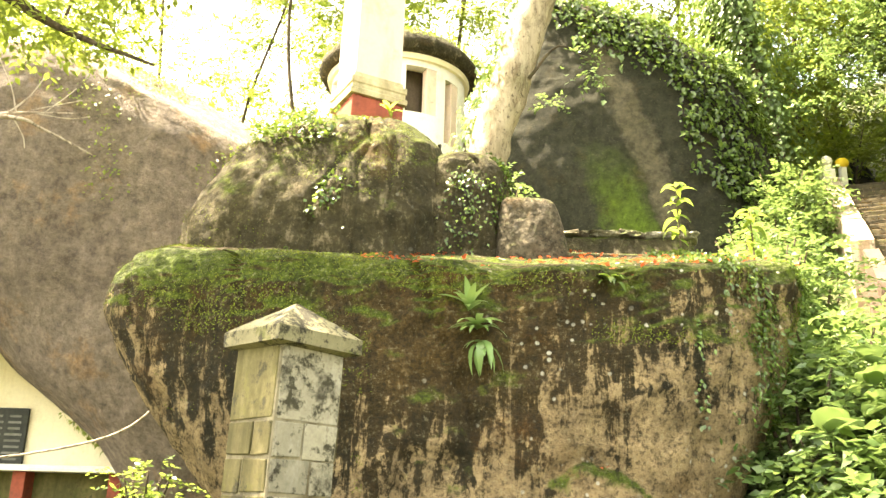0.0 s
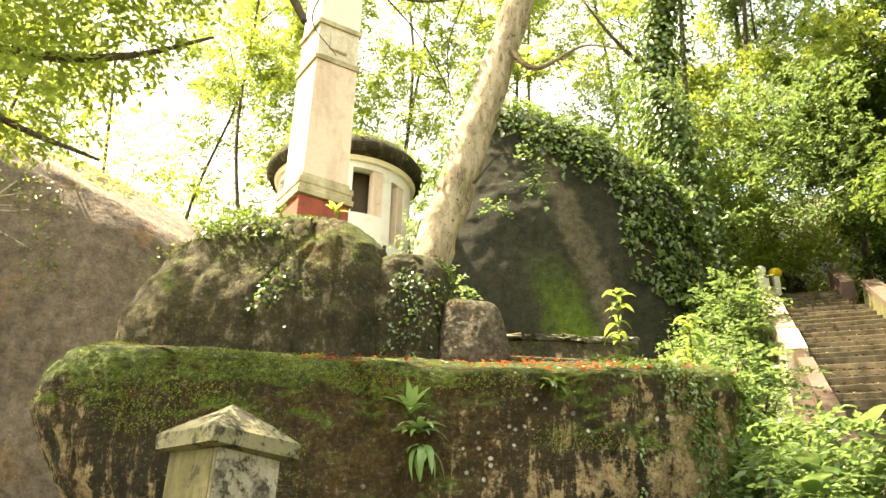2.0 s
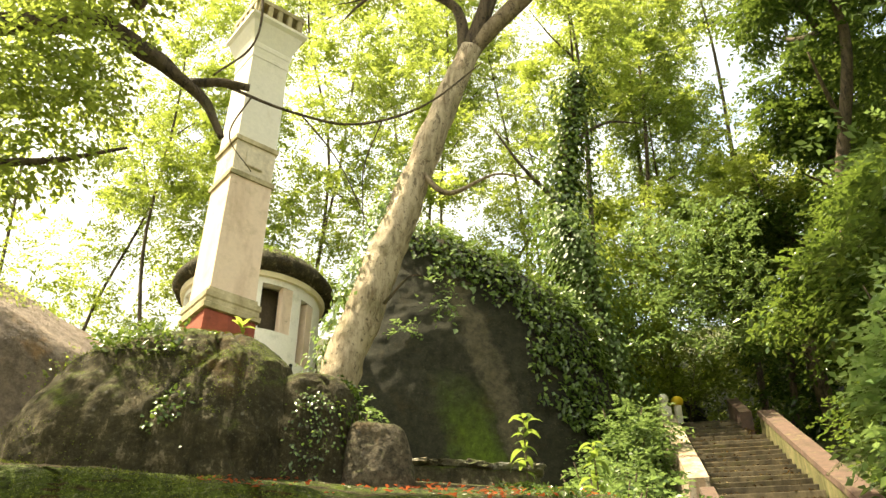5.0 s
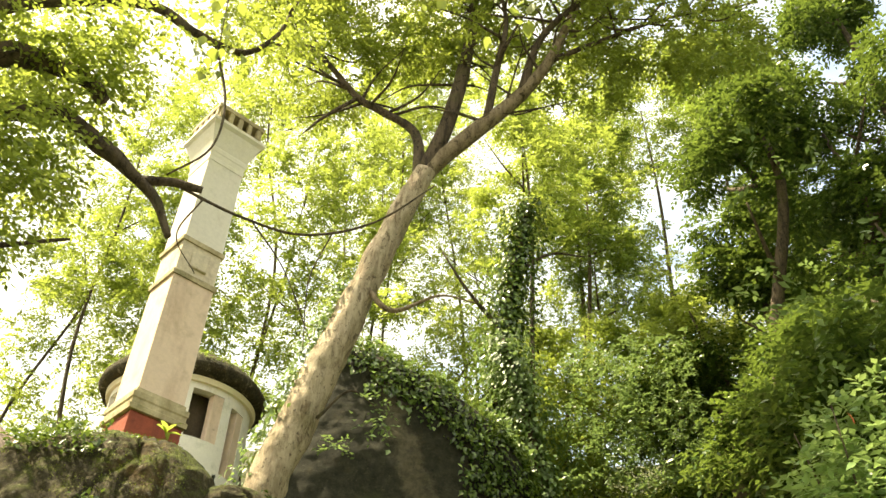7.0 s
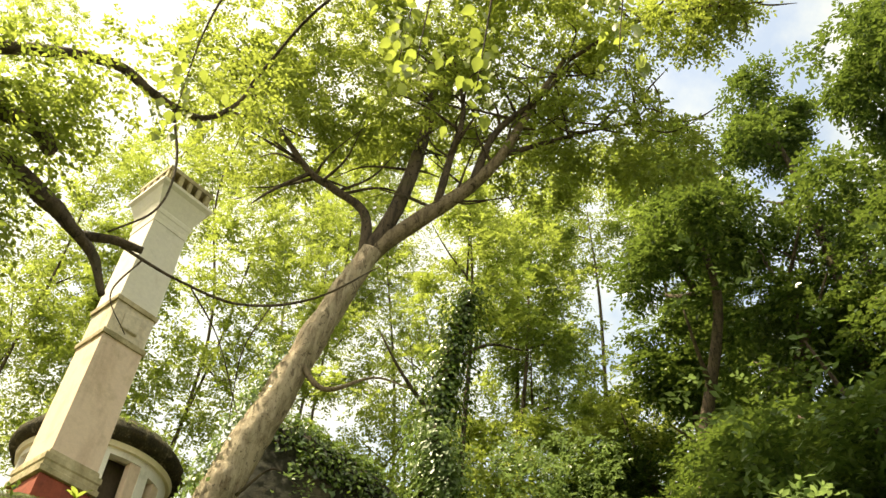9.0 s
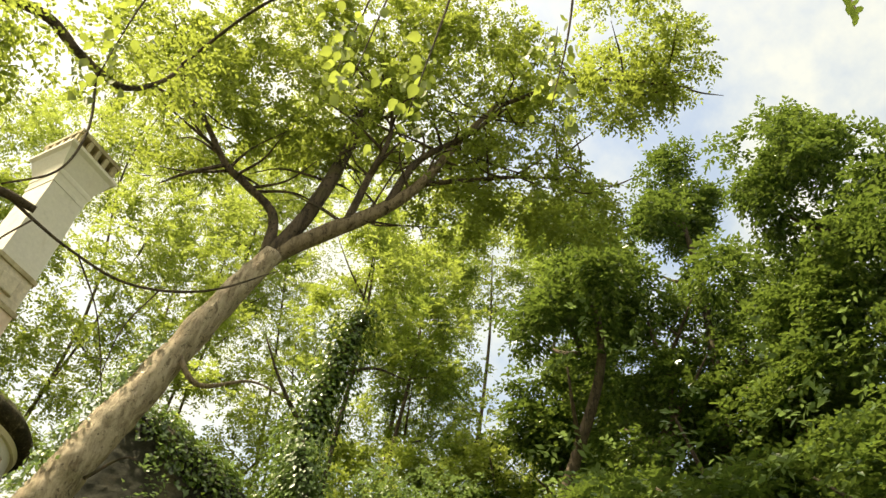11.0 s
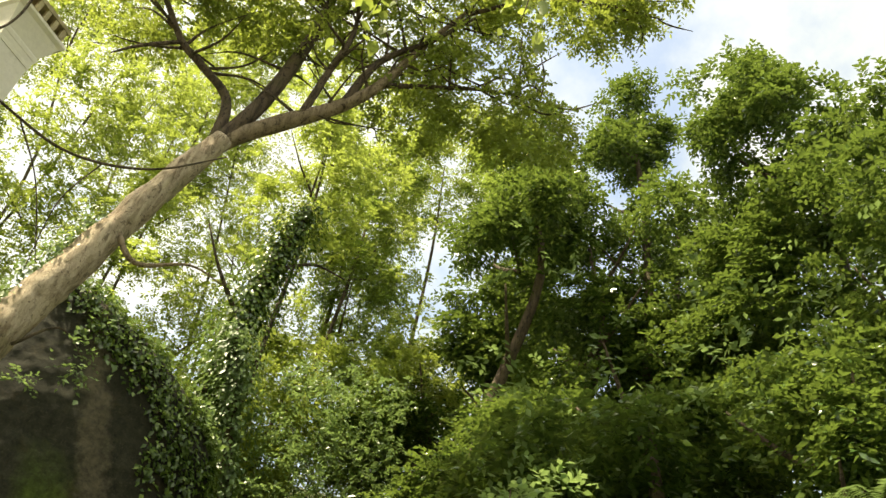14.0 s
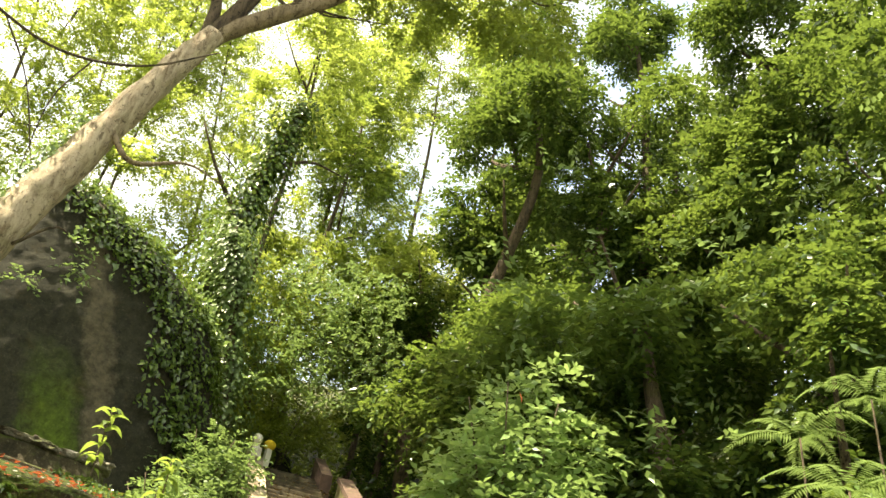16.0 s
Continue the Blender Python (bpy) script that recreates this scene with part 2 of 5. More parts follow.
def leaf_material(name, deep, bright, glow, through_light=0.45, gloss=0.4):
    m = Mat(name)
    g = m.t.nodes.new("ShaderNodeNewGeometry")
    own = m.ramp(g.outputs["Random Per Island"], (0.0, deep), (0.75, bright), (1.0, tuple(0.5 * (a + b) for a, b in zip(bright, glow))))
    col = m.mix(m.ramp(m.noise(0.7, 3), (0.35, 0.0), (0.7, 0.6)), own, bright)
    m.done(col, gloss)
    m.b.inputs["Specular IOR Level"].default_value = 0.6
    thin = m.node("ShaderNodeBsdfTranslucent")
    m.put(thin.inputs[0], m.mix(0.55, col, (*glow,)))
    both = m.node("ShaderNodeMixShader")
    both.inputs[0].default_value = through_light
    m.t.links.new(m.b.outputs[0], both.inputs[1])
    m.t.links.new(thin.outputs[0], both.inputs[2])
    m.t.links.new(both.outputs[0], m.t.nodes["Material Output"].inputs[0])
    return m.m


# leaf tones: own hue plus light, SUN painted as lit, DEEP as shaded
LEAF_SUN = leaf_material("sun_toned_yellow_green_leaf", (0.05, 0.092, 0.018), (0.14, 0.2, 0.035), (0.53, 0.62, 0.12), 0.56)
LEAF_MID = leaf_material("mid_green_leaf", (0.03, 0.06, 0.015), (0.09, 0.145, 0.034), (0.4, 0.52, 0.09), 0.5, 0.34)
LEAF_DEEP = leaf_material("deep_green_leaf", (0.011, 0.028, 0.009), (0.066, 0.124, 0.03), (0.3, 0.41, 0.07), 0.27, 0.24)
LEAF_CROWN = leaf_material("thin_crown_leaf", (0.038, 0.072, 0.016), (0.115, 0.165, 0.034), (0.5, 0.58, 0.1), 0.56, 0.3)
LEAF_IVY = leaf_material("ivy_leaf", (0.014, 0.036, 0.01), (0.085, 0.14, 0.034), (0.3, 0.42, 0.07), 0.26, 0.26)
LEAF_SHRUB = leaf_material("fresh_shrub_leaf", (0.04, 0.08, 0.022), (0.105, 0.175, 0.055), (0.32, 0.45, 0.13), 0.36)
MOSS = leaf_material("short_moss", (0.05, 0.075, 0.008), (0.15, 0.18, 0.014), (0.2, 0.24, 0.03), 0.15, 0.95)
LEAF_FERN = leaf_material("pale_fern_leaf", (0.09, 0.17, 0.05), (0.2, 0.32, 0.11), (0.4, 0.52, 0.16), 0.35, 0.3)
PETAL = leaf_material("fallen_orange_petal", (0.3, 0.04, 0.015), (0.55, 0.1, 0.03), (0.7, 0.2, 0.08), 0.2, 0.6)

gm = Mat("leaf_litter_soil")
GROUND = gm.done(gm.mix(gm.ramp(gm.noise(6, 8, 0.7), (0.35, 0.0), (0.65, 1.0)), (0.03, 0.035, 0.014), (0.075, 0.08, 0.03)), 0.95, gm.noise(14, 8, 0.7), 0.8, 0.05)


# ---- builders ----
def mesh_of(name, verts, faces, smooth=False):
    me = bpy.data.meshes.new(name)
    me.from_pydata([tuple(v) for v in verts], [], [tuple(q) for q in faces])
    if smooth:
        me.polygons.foreach_set("use_smooth", [True] * len(me.polygons))
    me.update()
    return me


def add(name, me, material, parent=None, label=""):
    ob = new(name, me)
    me.materials.clear()
    me.materials.append(material)
    if parent:
        ob.parent = parent
    if label:
        ob["label"] = label
    return ob


def part(name, bm, material, parent, label="", smooth=False):
    me = bpy.data.meshes.new(name)
    if smooth:
        for q in bm.faces:
            q.smooth = True
    bm.to_mesh(me)
    bm.free()
    return add(name, me, material, parent, label)


def empty(name, at=(0, 0, 0), label="", category="", group="", kind=""):
    ob = new(name)
    ob.location = at
    ob.empty_display_size = 0.2
    return tagged(ob, label, category, group, kind)


def box(sx, sy, sz, at=(0, 0, 0), bevel=0.01, turn=0.0, jitter=0.0):
    bm = bmesh.new()
    bmesh.ops.create_cube(bm, size=1)
    for v in bm.verts:
        v.co = Vector((v.co.x * sx, v.co.y * sy, v.co.z * sz)) + Vector([random.uniform(-jitter, jitter) for _ in range(3)])
    if bevel:
        bmesh.ops.bevel(bm, geom=bm.edges[:], offset=bevel, segments=2, affect="EDGES", profile=0.6)
    bmesh.ops.transform(bm, matrix=Matrix.Translation(at) @ Matrix.Rotation(turn, 4, "Z"), verts=bm.verts)
    return bm


def smoothed(points, per=6):
    """A Catmull-Rom line through the points."""
    p = [np.array(q, float) for q in points]
    p = [2 * p[0] - p[1]] + p + [2 * p[-1] - p[-2]]
    out = []
    for i in range(1, len(p) - 2):
        for k in range(per):
            t = k / per
            out.append(0.5 * (2 * p[i] + (p[i + 1] - p[i - 1]) * t + (2 * p[i - 1] - 5 * p[i] + 4 * p[i + 1] - p[i + 2]) * t * t + (3 * p[i] - p[i - 1] - 3 * p[i + 1] + p[i + 2]) * t ** 3))
    out.append(p[-2])
    return np.array(out)


def tube(points, sides=10, per=6, rough=0.08, seed=0):
    """A limb through points of x, y, z, radius."""
    line = smoothed(points, per)
    verts, faces = [], []
    for i, q in enumerate(line):
        c, r = Vector(q[:3]), max(q[3], 0.004)
        along = Vector(line[min(i + 1, len(line) - 1)][:3] - line[max(i - 1, 0)][:3]).normalized()
        side = along.cross(Vector((0.31, 0.9, 0.28))).normalized()
        other = along.cross(side)
        for k in range(sides):
            a = 2 * math.pi * k / sides
            d = side * math.cos(a) + other * math.sin(a)
            lump = 1 + rough * (noise.noise(c * 1.7 + d * 1.2 + Vector((seed, 0, 0))) + 0.6 * noise.noise(c * 5 + d * 2))
            verts.append(c + d * r * lump)
    n = len(line)
    for i in range(n - 1):
        for k in range(sides):
            j = (k + 1) % sides
            faces.append((i * sides + k, i * sides + j, (i + 1) * sides + j, (i + 1) * sides + k))
    faces.append(tuple(range(sides))[::-1])
    faces.append(tuple((n - 1) * sides + k for k in range(sides)))
    return mesh_of("limb", verts, faces, True)


def loft_rock(name, rings, around=110, levels=54, power=2.8, lumps=0.14, seed=0, material=ROCK, parent=None, tilt=0.0, label="", crack=0.5, folds=0.0, clefts=(), rake=None):
    """A boulder from a few level rings: z, x from, x to, y from, y to. clefts: x, lean, depth, width of upright cracks; rake: slope, x, least and most lift, from z, to z."""
    n_r = len(rings)
    ts = np.linspace(0, n_r - 1, levels)
    line = smoothed(rings, 24)
    verts, faces = [], []
    off = Vector((seed * 7.3, seed * 3.1, seed * 1.7))
    for t in ts:
        z, x0, x1, y0, y1 = line[min(int(round(t * 24)), len(line) - 1)]
        cx, cy, rx, ry = (x0 + x1) / 2, (y0 + y1) / 2, abs(x1 - x0) / 2, abs(y1 - y0) / 2
        for k in range(around):
            a = 2 * math.pi * k / around
            c, s = math.cos(a), math.sin(a)
            f = (abs(c) ** power + abs(s) ** power) ** (-1 / power)
            p = Vector((cx + rx * f * c, cy + ry * f * s, z))
            p.z += tilt * (p.y - rings[0][3])
            d = Vector((c, s, 0.25)).normalized()
            w = noise.noise(p * 0.55 + off) * 1.1 + noise.noise(p * 1.4 + off) * 0.55
            w += (0.35 - abs(noise.noise(p * 2.6 + off))) * 0.55 + noise.noise(p * 5.5 + off) * 0.3 + (0.3 - abs(noise.noise(p * 11 + off))) * 0.22 + noise.noise(p * 23 + off) * 0.1
            w += folds * noise.noise(Vector((p.x * 2.3 + p.z * 0.5, p.y * 2.3, p.z * 0.5)) + off)
            ridge = abs(noise.noise(Vector((p.x * 0.9 + p.z * 0.25, p.y * 0.9, p.z * 0.3)) + off * 2))
            w -= crack * max(0.0, 0.035 - ridge) * 30
            for at, over, deep, wide in clefts:
                w -= deep / lumps * math.exp(-((p.x - at - over * (p.z - rings[0][0]) + 0.12 * noise.noise(p * 2.2 + off)) / wide) ** 2)
            if rake:
                slope, at, least, most, za, zb = rake
                p = p + Vector((0, 0, min(most, max(least, slope * (at - p.x))) * min(1, max(0, (p.z - za) / (zb - za)))))
            verts.append(p + d * w * lumps)
    for i in range(levels - 1):
        for k in range(around):
            j = (k + 1) % around
            faces.append((i * around + k, i * around + j, (i + 1) * around + j, (i + 1) * around + k))
    faces.append(tuple((levels - 1) * around + k for k in range(around)))
    faces.append(tuple(range(around))[::-1])
    return add(name, mesh_of(name, verts, faces, True), material, parent, label)


rng = np.random.default_rng(7)


def unit(v):
    return v / np.maximum(np.linalg.norm(v, axis=1, keepdims=True), 1e-9)


def leaves(name, base, way, normal, length, width, material, parent=None, label="", bend=0.25):
    """One mesh of folded, pointed leaves: where each starts, points and faces."""
    n = len(base)
    way = unit(way)
    side = unit(np.cross(way, normal))
    nor = np.cross(side, way)
    L = (length * rng.uniform(0.65, 1.25, n))[:, None]
    W = (width * rng.uniform(0.7, 1.2, n))[:, None]
    drop = np.array([0, 0, -1.0]) * L * bend * rng.uniform(0.2, 1, n)[:, None]
    v = np.empty((n, 4, 3))
    v[:, 0] = base
    v[:, 1] = base + way * L * 0.45 + side * W * 0.5 + nor * W * 0.16 + drop * 0.3
    v[:, 2] = base + way * L + drop
    v[:, 3] = base + way * L * 0.45 - side * W * 0.5 + nor * W * 0.16 + drop * 0.3
    i = np.arange(n)[:, None] * 4
    tri = np.concatenate([i + [0, 2, 1], i + [0, 3, 2]], axis=1).reshape(-1)
    me = bpy.data.meshes.new(name)
    me.vertices.add(4 * n)
    me.vertices.foreach_set("co", v.reshape(-1))
    me.loops.add(6 * n)
    me.loops.foreach_set("vertex_index", tri.astype(np.int32))
    me.polygons.add(2 * n)
    me.polygons.foreach_set("loop_start", np.arange(2 * n, dtype=np.int32) * 3)
    me.update(calc_edges=True)
    return add(name, me, material, parent, label)


def sprays(origin, way, per, reach):
    """Leaf bases and ways along short twigs."""
    s = len(origin)
    way = unit(way)
    flat = unit(np.cross(way, np.tile([0, 0, 1.0], (s, 1))) + 1e-6)
    j = np.arange(per)
    along = (j + 0.5) / per
    base = origin[:, None, :] + way[:, None, :] * (reach[:, None, None] * along[None, :, None])
    base = base - np.array([0, 0, 1.0]) * (reach[:, None, None] * 0.35 * (along ** 2)[None, :, None])
    sign = np.where(j % 2 == 0, 1.0, -1.0)
    d = way[:, None, :] * 0.75 + flat[:, None, :] * sign[None, :, None] * 0.9 + rng.normal(0, 0.28, (s, per, 3))
    nor = np.tile([0, 0, 1.0], (s, per, 1)) + rng.normal(0, 0.45, (s, per, 3))
    return base.reshape(-1, 3), d.reshape(-1, 3), nor.reshape(-1, 3)


def crown(name, blobs, clumps, per_clump, leaf, material, parent, per=7, clump_r=0.55, label="", gaps=None):
    """Clumps of leafy twigs in and on ellipsoids: x, y, z, rx, ry, rz."""
    blobs = np.array(blobs, float)
    vol = (blobs[:, 3] * blobs[:, 4] * blobs[:, 5]) ** 0.67
    pick = rng.choice(len(blobs), clumps, p=vol / vol.sum())
    d = unit(rng.normal(size=(clumps, 3)))
    rad = rng.uniform(0.3, 1.0, clumps) ** 0.45
    centre = blobs[pick, :3] + d * blobs[pick, 3:] * rad[:, None]
    if gaps is not None:
        off = Vector(rng.uniform(0, 60, 3))
        keep = np.array([noise.noise(Vector(q) * 0.95 + off) > -gaps for q in centre])
        centre, d = centre[keep], d[keep]
        clumps = len(centre)
    size = clump_r * rng.uniform(0.5, 1.35, clumps)
    o = np.repeat(centre, per_clump, axis=0)
    e = unit(rng.normal(size=(len(o), 3)))
    e[:, 2] = e[:, 2] * 0.45
    o = o + e * np.repeat(size, per_clump)[:, None] * rng.uniform(0.1, 0.9, len(o))[:, None]
    way = e + np.repeat(d, per_clump, axis=0) * 0.5 + np.array([0, 0, -0.15])
    b, w, nor = sprays(o, way, per, leaf * rng.uniform(2.0, 3.6, len(o)))
    return leaves(name, b, w, nor, leaf, leaf * 0.56, material, parent, label)


def hill(x, y):
    r = math.hypot(x, y)
    az = math.degrees(math.atan2(x, y))
    up = np.interp(r, [0, 3, 7, 12.4, 21, 25, 33, 50, 90, 150, 700], [0, 0.05, 1.3, 3.55, 8.1, 10, 16, 25, 42, 52, 60])
    low = np.interp(r, [0, 8, 14, 22, 60, 150, 700], [0, 0.2, 0.8, 3.5, 12, 26, 34])
    flat = np.interp(r, [0, 20, 150, 700], [0, -0.8, -2, -2])
    k = np.interp(az, [-180, -100, -60, -20, -8, 80, 110, 180], [0, 0, 0, 0, 1, 1, 0, 0])
    j = np.interp(az, [-180, -100, -60, 80, 110, 180], [0, 0, 1, 1, 0, 0])
    return float(j * (k * up + (1 - k) * low) + (1 - j) * flat)


def polar(az, el, d):
    a, e = radians(az), radians(el)
    return (d * math.sin(a), d * math.cos(a), 1.6 + d * math.tan(e))


# ---- ground ----
def build_ground():
    radii = [0.0] + [0.6 * 1.085 ** i for i in range(88)]
    seg = 120
    verts, faces = [(0, 0, 0)], []
    for r in radii[1:]:
        for k in range(seg):
            a = 2 * math.pi * k / seg
            x, y = r * math.sin(a), r * math.cos(a)
            verts.append((x, y, hill(x, y) + (0.12 * noise.noise(Vector((x * 0.8, y * 0.8, 0))) if r > 2 else 0)))
    for k in range(seg):
        faces.append((0, 1 + (k + 1) % seg, 1 + k))
    for i in range(len(radii) - 2):
        for k in range(seg):
            j = (k + 1) % seg
            faces.append((1 + i * seg + k, 1 + i * seg + j, 1 + (i + 1) * seg + j, 1 + (i + 1) * seg + k))
    return tagged(add("ground", mesh_of("ground", verts, faces, True), GROUND), "brown hillside soil with leaf litter", "ground", kind="structure")


build_ground()

# ---- boulders ----
low = empty("boulder", (0, 7.6, 1.2), "huge mossy boulder with dark streaks and pale lichen", "boulder")
low_rock = loft_rock("rock_body", [
    (0.6, -1.0, 1.9, 6.45, 8.6), (1.2, -1.5, 2.15, 6.45, 8.8), (1.8, -2.08, 2.45, 6.44, 8.9), (2.4, -2.55, 2.75, 6.44, 8.9),
    (2.85, -2.74, 2.9, 6.44, 8.9), (3.15, -2.7, 2.95, 6.45, 8.9), (3.34, -2.52, 2.95, 6.46, 8.9), (3.41, -2.3, 2.93, 6.49, 8.85), (3.43, -2.0, 2.8, 6.6, 8.75), (3.44, -1.5, 2.2, 7.0, 8.4), (3.44, -0.8, 1.4, 7.4, 8.0)],
    300, 140, 3.4, 0.12, 1, ROCK, None, 0.34, folds=0.3)
low_rock.parent = low
low_rock.matrix_parent_inverse = low.matrix_basis.inverted()

upper = empty("boulder", (-0.9, 8.2, 3.9), "domed mossy boulder cracked and resting on a larger one", "boulder")
up_rock = loft_rock("rock_body", [
    (3.3, -2.3, -0.02, 7.25, 9.3), (3.8, -2.4, 0.02, 7.15, 9.4), (4.2, -2.36, 0.06, 7.18, 9.4), (4.55, -2.16, 0.06, 7.28, 9.3),
    (4.82, -1.95, 0.0, 7.36, 9.2), (5.02, -1.6, -0.14, 7.46, 9.0), (5.16, -1.25, -0.3, 7.6, 8.8), (5.25, -1.0, -0.5, 7.8, 8.6)],
    260, 120, 3.2, 0.085, 2, ROCK_UP, upper, crack=0.3, folds=0.3, clefts=[(-1.4, 0.4, 0.035, 0.04), (-0.8, 0.04, 0.045, 0.02), (-0.42, -0.06, 0.035, 0.025), (-1.8, 0.15, 0.03, 0.04)])
up_rock.matrix_parent_inverse = upper.matrix_basis.inverted()
second = empty("boulder", (0.25, 8.1, 3.9), "ivy-topped dark rock between boulder and slab", "boulder")
sec_rock = loft_rock("rock_body", [(3.5, -0.3, 0.6, 7.45, 9.0), (4.1, -0.25, 0.64, 7.4, 9.0), (4.55, -0.24, 0.64, 7.42, 8.9), (4.75, -0.2, 0.58, 7.5, 8.8), (4.84, -0.1, 0.48, 7.65, 8.6)],
          140, 70, 3.4, 0.09, 3, ROCK_UP, second, folds=0.5)
sec_rock.matrix_parent_inverse = second.matrix_basis.inverted()
slab = empty("stone_block", (0.85, 7.9, 3.9), "rough squarish brown stone block with mossy edge", "stone")
loft_rock("rock_body", [(3.4, 0.46, 1.1, 7.36, 8.3), (3.8, 0.47, 1.1, 7.36, 8.3), (4.1, 0.48, 1.06, 7.38, 8.2), (4.27, 0.5, 1.0, 7.4, 8.2), (4.33, 0.54, 0.94, 7.46, 8.1), (4.35, 0.62, 0.82, 7.6, 7.9)],
          160, 80, 6.0, 0.055, 4, ROCK_SLAB, slab, folds=0.5).matrix_parent_inverse = slab.matrix_basis.inverted()
left = empty("boulder", (-5, 13, 1), "enormous smooth brown boulder overhanging a building", "boulder")
left_rock = loft_rock("rock_body", [
    (1.2, -3.9, -1.0, 10.9, 15), (2.1, -4.3, -0.8, 10.4, 16), (2.9, -5.2, -0.7, 10.1, 16.5), (3.7, -6.6, -0.6, 10.0, 17), (4.5, -9.4, -0.6, 9.9, 18), (5.4, -11.0, -0.8, 9.9, 18.5),
    (5.95, -11.2, -1.0, 10.0, 18.5), (6.12, -11.2, -1.2, 10.15, 18.4), (6.3, -11.1, -1.4, 10.6, 18.2), (6.9, -10.8, -1.7, 11.9, 17.8), (7.05, -10.2, -2.4, 12.7, 17.2), (7.1, -9.0, -4.2, 13.6, 16)],
    240, 130, 2.8, 0.08, 5, ROCK_LEFT, left, crack=0.2, rake=(0.42, -2.5, -0.4, 1.1, 3.2, 6.0))
left_rock.matrix_parent_inverse = left.matrix_basis.inverted()
back = empty("boulder", (3.2, 18, 5), "tall dark grey boulder with green algae streak and ivy", "boulder")
back_rock = loft_rock("rock_body", [
    (4.2, 0.5, 6.75, 16.1, 19.4), (7.4, 0.6, 6.8, 16.0, 19.4), (8.6, 0.8, 6.75, 16.05, 19.4), (9.6, 1.0, 6.5, 16.1, 19.3), (10.4, 1.2, 6.05, 16.2, 19.2), (11.0, 1.4, 5.35, 16.3, 19.1),
    (11.55, 1.6, 4.4, 16.4, 18.9), (11.95, 1.8, 3.4, 16.5, 18.6), (12.2, 2.0, 2.7, 16.7, 18.3)],
    220, 110, 4.0, 0.08, 6, ROCK_FAR, back, crack=0.2)
back_rock.matrix_parent_inverse = back.matrix_basis.inverted()


# ---- gate post ----
def build_gate_post():
    top = empty("gate_post", (-0.935, 5.2, 0.72), "square cement block gate post with pyramidal mossy cap", "gate post")
    turn = radians(44)
    half = 0.235
    part("core", box(0.478, 0.478, 1.78, (0, 0, 0.87), 0.008), POINTING, top)
    z, row = -0.05, 0
    while z < 1.74:
        h = min(0.2 if z < 1.3 else 0.44, 1.77 - z)
        for side in range(4):
            cut = (0.45, 0.62)[row % 2] if side % 2 == 0 else (0.6, 0.4)[row % 2]
            edges = [(-half, -half + 2 * half * cut), (-half + 2 * half * cut, half)]
            if z > 1.3:
                edges = [(-half, half)]
            for a, b in edges:
                bm = box(b - a - 0.016, 0.03, h - 0.017, ((a + b) / 2, -half, z + h / 2), 0.006, 0, 0.008)
                bmesh.ops.rotate(bm, matrix=Matrix.Rotation(side * math.pi / 2, 3, "Z"), verts=bm.verts)
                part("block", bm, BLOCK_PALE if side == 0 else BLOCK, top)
        z += h
        row += 1
    bm = bmesh.new()
    e = 0.315
    rings = [(1.76, e - 0.06), (1.775, e), (1.86, e), (1.875, e - 0.015), (1.95, 0.19), (2.03, 0.06), (2.06, 0.015)]
    loops = []
    for z, s in rings:
        loops.append([bm.verts.new((sx * s + random.uniform(-.006, .006), sy * s + random.uniform(-.006, .006), z)) for sx, sy in ((-1, -1), (1, -1), (1, 1), (-1, 1))])
    for p, q in zip(loops, loops[1:]):
        for k in range(4):
            bm.faces.new((p[k], p[(k + 1) % 4], q[(k + 1) % 4], q[k]))
    bm.faces.new(loops[0][::-1]), bm.faces.new(loops[-1])
    part("cap", bm, CAP, top, "pyramidal whitewashed cap with black mould")
    top.rotation_euler = (radians(1.2), radians(1.5), turn)
    top.scale = (0.92, 0.92, 1.0)
    return top


build_gate_post()


# ---- column ----
def ring_stack(rows):
    """A square shaft from rows of z and half width."""
    bm = bmesh.new()
    loops = [[bm.verts.new((sx * s, sy * s, z)) for sx, sy in ((-1, -1), (1, -1), (1, 1), (-1, 1))] for z, s in rows]
    for p, q in zip(loops, loops[1:]):
        for k in range(4):
            bm.faces.new((p[k], p[(k + 1) % 4], q[(k + 1) % 4], q[k]))
    bm.faces.new(loops[0][::-1]), bm.faces.new(loops[-1])
    return bm


